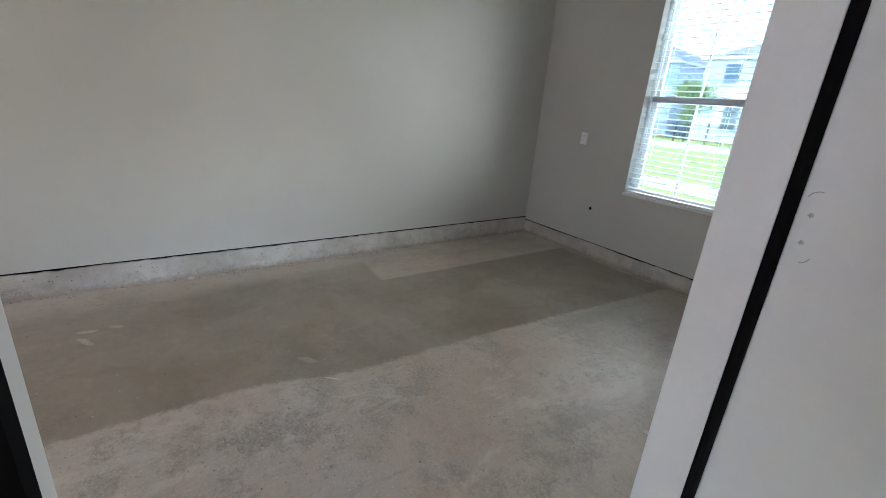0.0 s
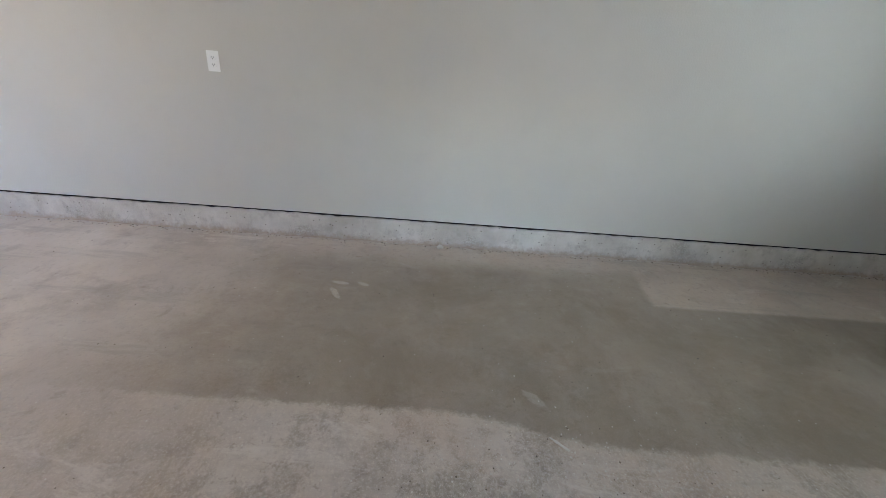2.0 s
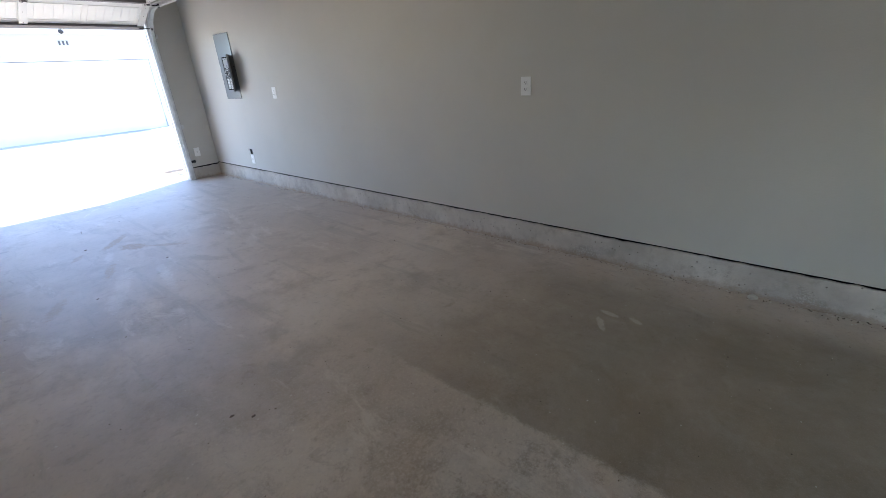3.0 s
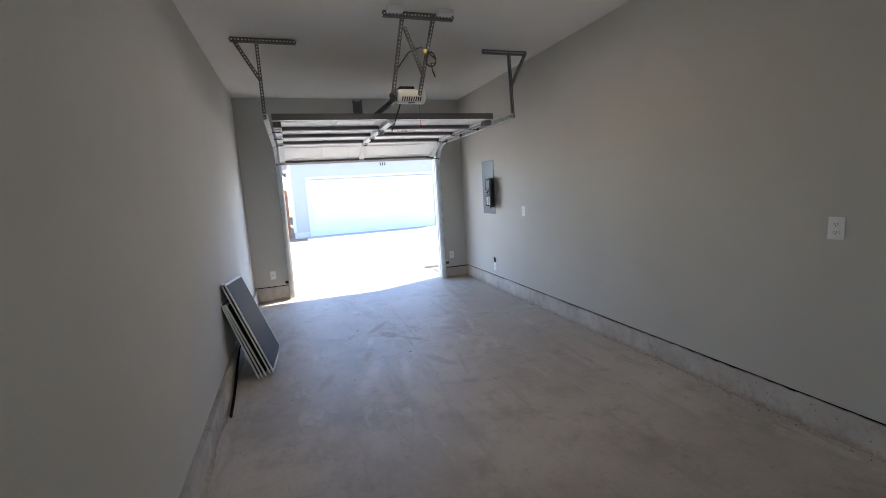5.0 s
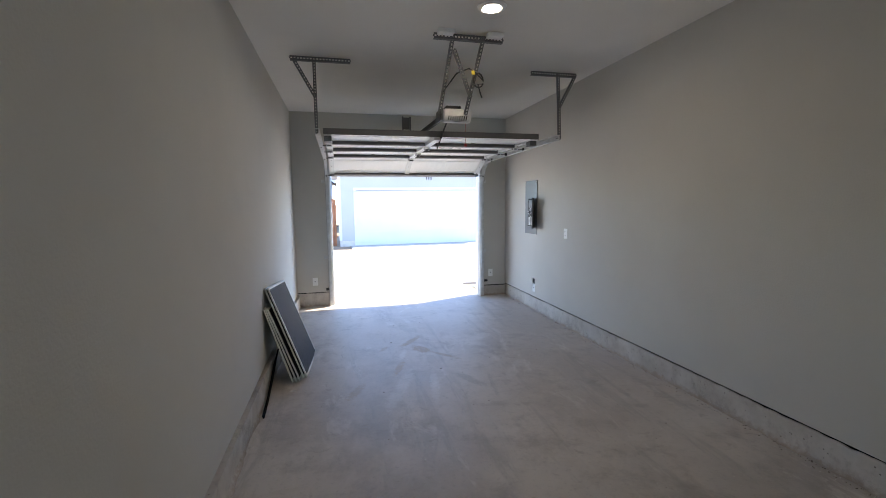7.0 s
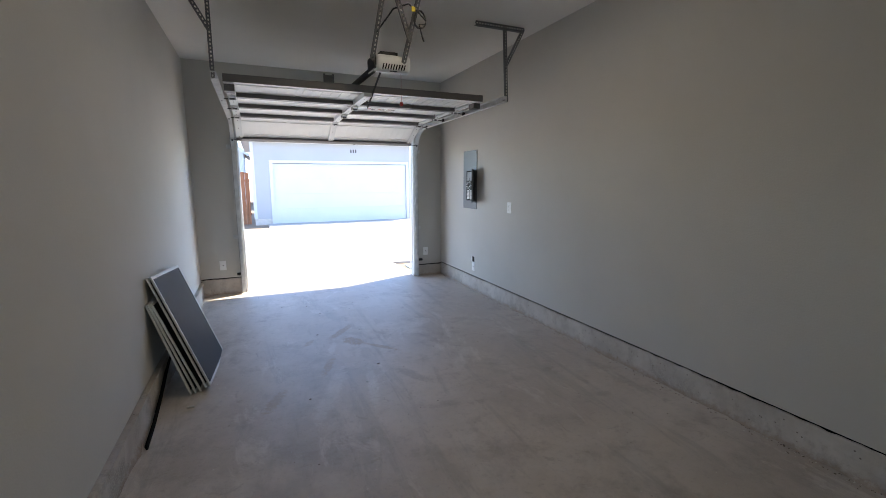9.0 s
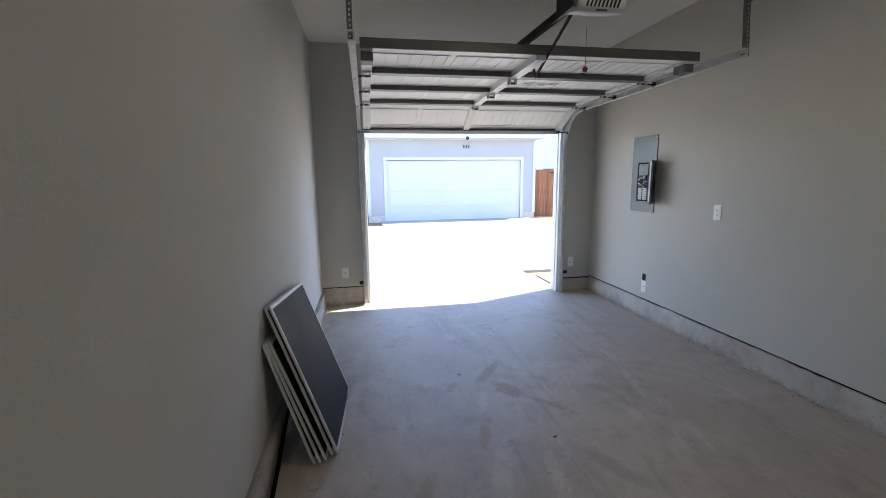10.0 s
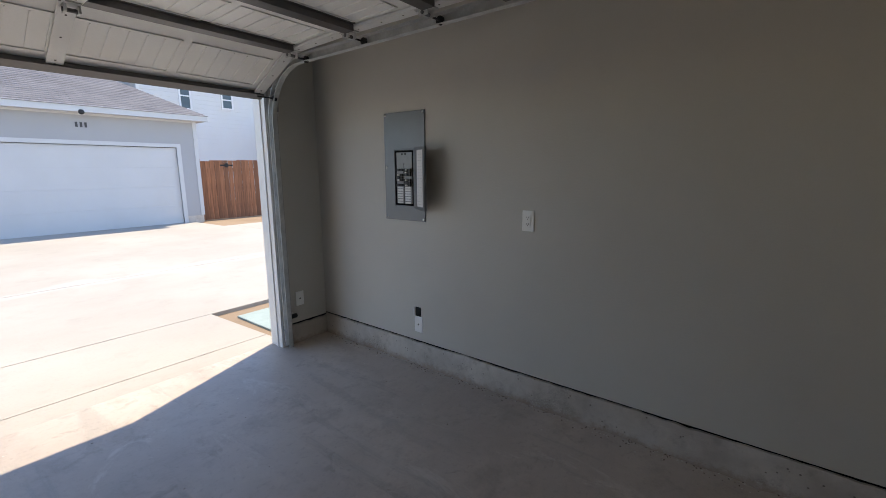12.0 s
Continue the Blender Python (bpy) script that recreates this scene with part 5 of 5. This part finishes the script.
for x, y, s, mat, lab in ((-2.947, -2.925, 0.022, PLASTER_BIT, "flat pale plaster flake on the floor"), (-0.045, -6.405, 0.03, PLASTER_BIT, "flat pale plaster flake by the kerb"), (-1.86, -3.02, 0.012, PLASTER_BIT, "pale plaster flake on the floor"), (-1.71, -2.765, 0.01, EARTH_BIT, "dark dry leaf scrap on the floor"), (-2.06, -1.945, 0.011, EARTH_BIT, "dark dry leaf scrap on the floor"), (-2.74, -8.0, 0.018, PLASTER_BIT, "pale plaster flake on the floor"), (-2.253, -3.12, 0.008, EARTH_BIT, "dark pebble on the floor"), (-2.215, -4.877, 0.009, EARTH_BIT, "dark dry scrap on the floor"), (-2.16, -4.95, 0.008, EARTH_BIT, "dark dry scrap on the floor"), (-1.95, -1.3, 0.007, EARTH_BIT, "dark pebble on the floor")):
    bm = bmesh.new()
    crumb(bm, (x, y, 0.0), s, rng)
    solid("floor_flake", bm, mat, lab, "debris", "flakes on the floor")

sliver = bmesh.new()
bar(sliver, (-1.695, -6.91, 0.003), (-1.655, -6.865, 0.004), 0.008, 0.004, (0, 0, 1))
bar(sliver, (-1.657, -6.869, 0.004), (-1.643, -6.847, 0.006), 0.004, 0.003, (0, 0, 1))
solid("floor_flake", sliver, PLASTER_BIT, "white plaster sliver on the floor", "debris", "flakes on the floor")

# ---- outside, by the overhead door ----
setting("ground", boxes((-300, 300, -300, 300, -0.6, -0.18)), DIRT, "bare dry earth", "ground")


def slab(name, x0, x1, y0, y1, za, zb, label, category="pavement"):
    """A paving slab that falls from za at y0 to zb at y1."""
    bm = bmesh.new()
    box(bm, x0, x1, y0, y1, -0.3, 0.0)
    for v in bm.verts:
        if v.co.z > -0.1:
            v.co.z = za if v.co.y < (y0 + y1) / 2 else zb
    bmesh.ops.bevel(bm, geom=[e for e in bm.edges if all(v.co.z > -0.25 for v in e.verts)], offset=0.003, segments=2, affect="EDGES")
    return setting(name, bm, ALLEY, label, category)


slab("apron", -2.95, -0.33, 0.146, 0.4, -0.006, -0.018, "pale concrete apron strip at the door sill")
slab("apron", -2.95, -0.33, 0.403, 1.444, -0.018, -0.055, "pale concrete apron of the garage")
for x0, x1 in ((-24, -15), (-14.997, -8.6), (-8.597, -2.5), (-2.497, 3.6), (3.603, 9.7), (9.703, 24)):
    slab("road", x0, x1, 1.45, 4.29, -0.055, -0.13, "pale concrete alley slab", "road")
    slab("road", x0, x1, 4.3, 8.75, -0.13, -0.11, "pale concrete alley slab", "road")
slab("driveway", -2.15, 3.3, 8.76, 10.68, -0.115, -0.135, "pale concrete driveway of the facing garage", "driveway")

lid = thing("meter_box_lid", (0.25, 0.95, -0.15), "grey-green utility box lid set in the earth", "utility lid")
part("lid", boxes((-0.17, 0.55, 0.55, 1.24, -0.19, -0.075), bevel=0.01), PAD, lid)
part("lift_slot", boxes((0.12, 0.2, 0.62, 0.65, -0.0755, -0.0735)), DARK, lid)
setting("earth_bed", boxes((-0.33, 3.0, 0.17, 1.44, -0.2, -0.095)), DIRT, "bare orange earth beside the apron", "ground")

# ---- facing garage ----
GX0, GX1, GY, GZ = -2.57, 3.6, 10.6, -0.19
fg = thing("facing_garage", (0.515, 13.8, GZ), "pale sided double garage with a grey hip roof", "garage")
for row in ((GX0, -1.9, GY, GY + 0.15, 0.05, 2.75), (3.04, GX1, GY, GY + 0.15, 0.05, 2.75), (-1.9, 3.04, GY, GY + 0.15, 2.095, 2.75)):
    part("wall", boxes(row), SIDING, fg, "pale grey front wall")
for x0, x1 in ((GX0, GX0 + 0.15), (GX1 - 0.15, GX1)):
    part("wall", boxes((x0, x1, GY + 0.15, 17.0, 0.05, 2.75)), SIDING, fg)
part("wall", boxes((GX0 + 0.15, GX1 - 0.15, 16.85, 17.0, 0.05, 2.75)), SIDING, fg)
part("footing", boxes((GX0 + 0.01, -2.0, GY + 0.01, 17.0, GZ, 0.05)), KERB, fg, "concrete footing")
part("footing", boxes((3.14, GX1 - 0.01, GY + 0.01, 17.0, GZ, 0.05)), KERB, fg, "concrete footing")
part("corner_board", boxes((GX0 - 0.015, GX0 + 0.09, GY - 0.02, GY, 0.06, 2.7)), FACADE_WHITE, fg)
part("corner_board", boxes((GX1 - 0.09, GX1 + 0.015, GY - 0.02, GY, 0.06, 2.7)), FACADE_WHITE, fg)
part("door_casing", boxes((-2.0, -1.895, GY - 0.02, GY - 0.001, GZ, 2.0), (3.035, 3.14, GY - 0.02, GY - 0.001, GZ, 2.0), (-2.0, 3.14, GY - 0.022, GY - 0.001, 2.001, 2.1)), FACADE_WHITE, fg)
for i in range(4):
    z0 = GZ + 0.04 + i * 0.535
    part("door_section", boxes((-1.895, 3.035, GY + 0.05, GY + 0.1, z0, z0 + 0.5335), bevel=0.002), FACADE_WHITE, fg)
part("bottom_seal", boxes((-1.895, 3.035, GY + 0.05, GY + 0.1, GZ + 0.01, GZ + 0.04)), BLACK, fg)
part("frieze", boxes((GX0 - 0.02, GX1 + 0.02, GY - 0.015, GY, 2.7, 2.75)), FACADE_WHITE, fg)
part("soffit", boxes((GX0 - 0.28, GX1 + 0.18, GY - 0.35, 17.3, 2.75, 2.77)), FACADE_WHITE, fg)
part("fascia", boxes((GX0 - 0.3, GX1 + 0.2, GY - 0.37, GY - 0.35, 2.74, 2.9), (GX0 - 0.3, GX0 - 0.28, GY - 0.35, 17.3, 2.74, 2.9), (GX1 + 0.18, GX1 + 0.2, GY - 0.35, 17.3, 2.74, 2.9), bevel=0.003), FACADE_WHITE, fg)


def hip_roof(x0, x1, y0, y1, z0, z1, inset):
    """A hip roof with its shingle courses as shallow steps."""
    bm = bmesh.new()
    n = 34
    rings = []
    for i in range(n + 1):
        for lip in (0.0, 0.007):
            t = i / n
            z = z0 + (z1 - z0) * t + lip
            k = t * inset
            rings.append([bm.verts.new(p) for p in ((x0 + k, y0 + k, z), (x1 - k, y0 + k, z), (x1 - k, y1 - k, z), (x0 + k, y1 - k, z))])
    for a, b in zip(rings, rings[1:]):
        for j in range(4):
            bm.faces.new((a[j], a[(j + 1) % 4], b[(j + 1) % 4], b[j]))
    bm.faces.new(rings[0][::-1])
    bm.faces.new(rings[-1])
    return bm


part("roof", hip_roof(GX0 - 0.32, GX1 + 0.22, GY - 0.39, 17.35, 2.88, 4.75, 3.3), SHINGLE, fg, "grey shingle hip roof")
bm = bmesh.new()
lathe(bm, [(0.06, 0.0), (0.06, -0.015), (0.035, -0.03), (0.01, -0.035)], (0.93, GY - 0.37, 2.735), 20, "y")
part("eave_lamp", bm, BLACK, fg, "dark half-round fitting under the eave", smooth=True)
for i in range(3):
    part("number_bar", boxes((0.86 + i * 0.09, 0.905 + i * 0.09, GY - 0.012, GY - 0.001, 2.41, 2.53)), INK, fg)


# ---- fences ----
def fence(x0, x1, y, label):
    ob = thing("cedar_fence", ((x0 + x1) / 2, y, -0.18), label, "fence", "cedar fences")
    part("rail", boxes((x0, x1, y + 0.022, y + 0.06, 0.15, 0.24), (x0, x1, y + 0.022, y + 0.06, 1.35, 1.44)), CEDAR, ob)
    post = boxes((x0, x0 + 0.09, y + 0.06, y + 0.15, -0.18, 1.66))
    part("post", post, CEDAR, ob)
    base = [finish(boxes((-0.068, 0.068, -0.01, 0.01, 0.0, h), bevel=0.003), "board", CEDAR, False) for h in (1.82, 1.85, 1.87)]
    r = random.Random(int(100 + x0 * 7))
    count = int((x1 - x0) / 0.142)
    for i in range(count):
        b = new("board", base[r.randrange(3)])
        b.parent = ob
        b.matrix_basis = pose(x0 + 0.071 + i * 0.142 - (x0 + x1) / 2, r.uniform(0, 0.006), 0.005, 0, r.uniform(-0.4, 0.4), r.uniform(-1, 1))
    return ob


gate = fence(-7.8, -2.66, 11.15, "weathered red-brown cedar board fence beside the facing garage")
bm = bmesh.new()
bar(bm, (-3.47, 11.13, 1.07), (-3.23, 11.13, 1.07), 0.025, 0.012, (0, 1, 0))
lathe(bm, [(0.045, 0.0), (0.045, -0.015), (0.02, -0.02)], (-3.35, 11.135, 1.07), 12, "y")
part("gate_latch", bm, IRON, gate, "black iron latch")
gate = fence(3.72, 9.1, 11.15, "red-brown cedar board gate with black hardware")
bm = bmesh.new()
bar(bm, (4.45, 11.13, 1.52), (4.85, 11.13, 1.52), 0.05, 0.012, (0, 1, 0))
lathe(bm, [(0.07, 0.0), (0.07, -0.015), (0.03, -0.02)], (4.65, 11.135, 1.52), 12, "y")
part("gate_ornament", bm, IRON, gate, "black iron ornament")


# ---- houses ----
def far_window(ob, x0, x1, y, z0, z1):
    wnd = part("window", boxes((x0 - 0.08, x1 + 0.08, y - 0.04, y + 0.02, z0 - 0.08, z0), (x0 - 0.08, x1 + 0.08, y - 0.04, y + 0.02, z1, z1 + 0.08), (x0 - 0.08, x0, y - 0.04, y + 0.02, z0, z1), (x1, x1 + 0.08, y - 0.04, y + 0.02, z0, z1), (x0, x1, y - 0.03, y + 0.02, (z0 + z1) / 2 - 0.03, (z0 + z1) / 2 + 0.03)), VINYL, ob)
    part("pane", boxes((x0, x1, y - 0.012, y + 0.01, z0, (z0 + z1) / 2 - 0.03)), FAR_GLASS, wnd)
    part("pane", boxes((x0, x1, y - 0.012, y + 0.01, (z0 + z1) / 2 + 0.03, z1)), FAR_GLASS, wnd)


def siding_wall(x0, x1, y0, y1, z0, z1):
    """Lapped boards round a house body."""
    bm = bmesh.new()
    n = int((z1 - z0) / 0.2)
    rings = []
    for i in range(n + 1):
        z = z0 + (z1 - z0) * i / n
        for o in (0.0, 0.018):
            rings.append([bm.verts.new(p) for p in ((x0 - o, y0 - o, z), (x1 + o, y0 - o, z), (x1 + o, y1 + o, z), (x0 - o, y1 + o, z))])
    for a, b in zip(rings, rings[1:]):
        for j in range(4):
            bm.faces.new((a[j], a[(j + 1) % 4], b[(j + 1) % 4], b[j]))
    bm.faces.new(rings[0][::-1])
    bm.faces.new(rings[-1])
    return bm


def house(x0, x1, y0, y1, eave, top, mat, windows, label, south=True):
    ob = thing("house", ((x0 + x1) / 2, (y0 + y1) / 2, -0.18), label, "house")
    part("wall", siding_wall(x0, x1, y0, y1, -0.18, eave), mat, ob)
    inset = min(x1 - x0, y1 - y0) / 2 + 0.2
    part("roof", hip_roof(x0 - 0.35, x1 + 0.35, y0 - 0.35, y1 + 0.35, eave, top, inset), SHINGLE, ob, "grey shingle roof")
    part("fascia", boxes((x0 - 0.37, x1 + 0.37, y0 - 0.37, y0 - 0.35, eave - 0.12, eave + 0.06), (x0 - 0.37, x1 + 0.37, y1 + 0.35, y1 + 0.37, eave - 0.12, eave + 0.06), (x0 - 0.37, x0 - 0.35, y0 - 0.35, y1 + 0.35, eave - 0.12, eave + 0.06), (x1 + 0.35, x1 + 0.37, y0 - 0.35, y1 + 0.35, eave - 0.12, eave + 0.06)), WHITE, ob)
    for xa, xb in ((x0 - 0.03, x0 + 0.1), (x1 - 0.1, x1 + 0.03)):
        part("corner_board", boxes((xa, xb, y0 - 0.04, y0 - 0.02, -0.1, eave - 0.1)), WHITE, ob)
    y = y0 - 0.02 if south else y1 + 0.02
    for a, b, c, d in windows:
        far_window(ob, a, b, y, c, d)
    return ob


ob = house(5.3, 16.0, 20.0, 29.0, 6.2, 8.6, FAR_WHITE, ((7.06, 7.46, 4.3, 5.45), (9.05, 9.5, 4.5, 5.3), (12.5, 13.6, 3.9, 5.4)), "two-storey white sided house behind the fence")
part("porch_roof", hip_roof(10.9, 14.5, 18.6, 20.4, 3.5, 4.1, 0.8), SHINGLE, ob)
part("porch_wall", boxes((11.0, 14.4, 18.8, 19.95, -0.18, 3.5)), FAR_WHITE, ob)
house(-2.25, 4.5, 20.5, 29.0, 5.5, 7.6, HOUSE_BLUE, ((0.6, 1.4, 3.9, 5.0),), "two-storey blue-grey house behind the facing garage")

# gabled house beyond the board fence
gh = thing("gabled_house", (-6.2, 29.0, -0.18), "white gabled house beyond the board fence", "house")
bm = bmesh.new()
outline = [(-9.35, -0.18), (-3.05, -0.18), (-3.05, 3.2), (-6.2, 5.55), (-9.35, 3.2)]
near, far = [bm.verts.new((x, 25.0, z)) for x, z in outline], [bm.verts.new((x, 33.0, z)) for x, z in outline]
bm.faces.new(near)
bm.faces.new(far[::-1])
for i in range(5):
    bm.faces.new((near[i], near[(i + 1) % 5], far[(i + 1) % 5], far[i]))
part("wall", bm, FAR_WHITE, gh)
for sx in (1, -1):
    bm = bmesh.new()
    bar(bm, (-6.2, 29.0, 5.62), (-6.2 + sx * 3.45, 29.0, 3.05), 8.5, 0.12, (sx * 0.6, 0, 0.8))
    part("roof_slope", bm, SHINGLE, gh, "grey shingle roof slope")
    bm = bmesh.new()
    bar(bm, (-6.2, 24.74, 5.58), (-6.2 + sx * 3.47, 24.74, 3.0), 0.04, 0.2, (sx * 0.6, 0, 0.8))
    part("barge_board", bm, WHITE, gh)
far_window(gh, -4.33, -3.88, 24.98, 2.25, 3.08)
far_window(gh, -6.7, -5.7, 24.98, 2.25, 3.08)

# ---- outside, behind the window ----
lawn = boxes((-60, 60, -31.5, -10.3, -0.3, -0.15))
setting("lawn", lawn, GRASS, "bright mown lawn behind the garage", "grass")
setting("pavement", boxes((-60, 60, -17.7, -16.3, -0.25, -0.125)), ALLEY, "pale concrete garden walk", "pavement")
setting("street", boxes((-80, 80, -38.5, -31.5, -0.25, -0.14)), ALLEY, "pale concrete street", "road")
setting("verge", boxes((-80, 80, -46.0, -38.5, -0.3, -0.13)), GRASS, "grass verge with a fence", "grass")

fe = thing("iron_fence", (14.0, -41.0, -0.13), "black iron picket fence along the verge", "fence")
for i in range(13):
    x = 0.5 + i * 2.4
    part("post", boxes((x - 0.04, x + 0.04, -41.04, -40.96, -0.13, 1.4)), IRON, fe)
part("rail", boxes((0.5, 29.3, -41.015, -40.985, 0.05, 0.09), (0.5, 29.3, -41.015, -40.985, 1.15, 1.19)), IRON, fe)
bm = bmesh.new()
for i in range(240):
    x = 0.56 + i * 0.12
    box(bm, x - 0.009, x + 0.009, -41.009, -40.991, -0.05, 1.28)
tagged(part("pickets", bm, IRON, fe), kind="stuff")


def tree(x, y, z, tall, spread, seed):
    r = random.Random(seed)
    ob = thing("young_tree", (x, y, z), "slim young street tree with pale green leaves", "tree", "street trees")
    trunk = bmesh.new()
    tube(trunk, [(x, y, z), (x + 0.03, y, z + tall * 0.3), (x - 0.02, y + 0.03, z + tall * 0.6), (x, y, z + tall * 0.92)], 0.06, 8, 0.015)
    tips = []
    for i in range(16):
        a, h = r.uniform(0, 6.28), r.uniform(0.3, 0.85) * tall
        k = spread * r.uniform(0.5, 1.0) * (1.1 - abs(h / tall - 0.5))
        end = Vector((x + k * math.cos(a), y + k * math.sin(a), z + h + k * 0.6))
        tube(trunk, [(x, y, z + h), ((x + end.x) / 2, (y + end.y) / 2, z + h + k * 0.2), end], 0.02, 5, 0.006)
        tips.append(end)
    part("trunk", trunk, BARK, ob, smooth=True)
    crown = bmesh.new()
    for end in tips:
        for _ in range(190):
            p = end.lerp(Vector((x, y, end.z - 0.1)), r.random() ** 1.6) + Vector((r.gauss(0, 0.16), r.gauss(0, 0.16), r.gauss(0, 0.18))) * spread
            q = Euler((r.uniform(0, 6), r.uniform(0, 6), r.uniform(0, 6))).to_matrix()
            s = r.uniform(0.06, 0.11)
            vs = [crown.verts.new(p + q @ Vector(c) * s) for c in ((-1, 0, 0), (0, -0.5, 0.1), (1, 0, 0), (0, 0.5, 0.1))]
            crown.faces.new(vs)
    part("crown", crown, LEAF, ob)


tree(13.4, -39.6, -0.13, 4.0, 1.7, 3)
tree(8.2, -42.2, -0.13, 3.4, 0.9, 8)
tree(19.5, -42.5, -0.13, 3.8, 1.1, 12)
ub = thing("utility_cabinet", (9.2, -39.4, -0.13), "dark green utility cabinet on the verge", "utility cabinet")
part("body", boxes((8.85, 9.6, -39.7, -39.0, -0.13, 0.78), bevel=0.03), UTILITY, ub)
part("lid", boxes((8.82, 9.63, -39.73, -38.97, 0.78, 0.86), bevel=0.03), UTILITY, ub)
house(3.0, 16.8, -58.0, -47.0, 6.6, 9.2, FAR_WHITE, ((5.0, 6.2, 4.4, 6.0), (9.5, 10.7, 4.4, 6.0), (13.9, 15.1, 4.6, 6.1), (5.0, 6.2, 1.0, 2.6), (9.0, 10.2, 1.0, 2.6), (13.2, 14.4, 1.0, 2.8)), "white two-storey house across the street", south=False)
house(19.0, 33.0, -58.0, -47.0, 6.4, 9.0, HOUSE_BLUE, ((21.0, 22.2, 4.4, 6.0), (26.0, 27.2, 4.4, 6.0), (21.5, 22.7, 1.0, 2.6), (27.0, 29.0, 0.0, 2.2)), "blue-grey two-storey house across the street", south=False)
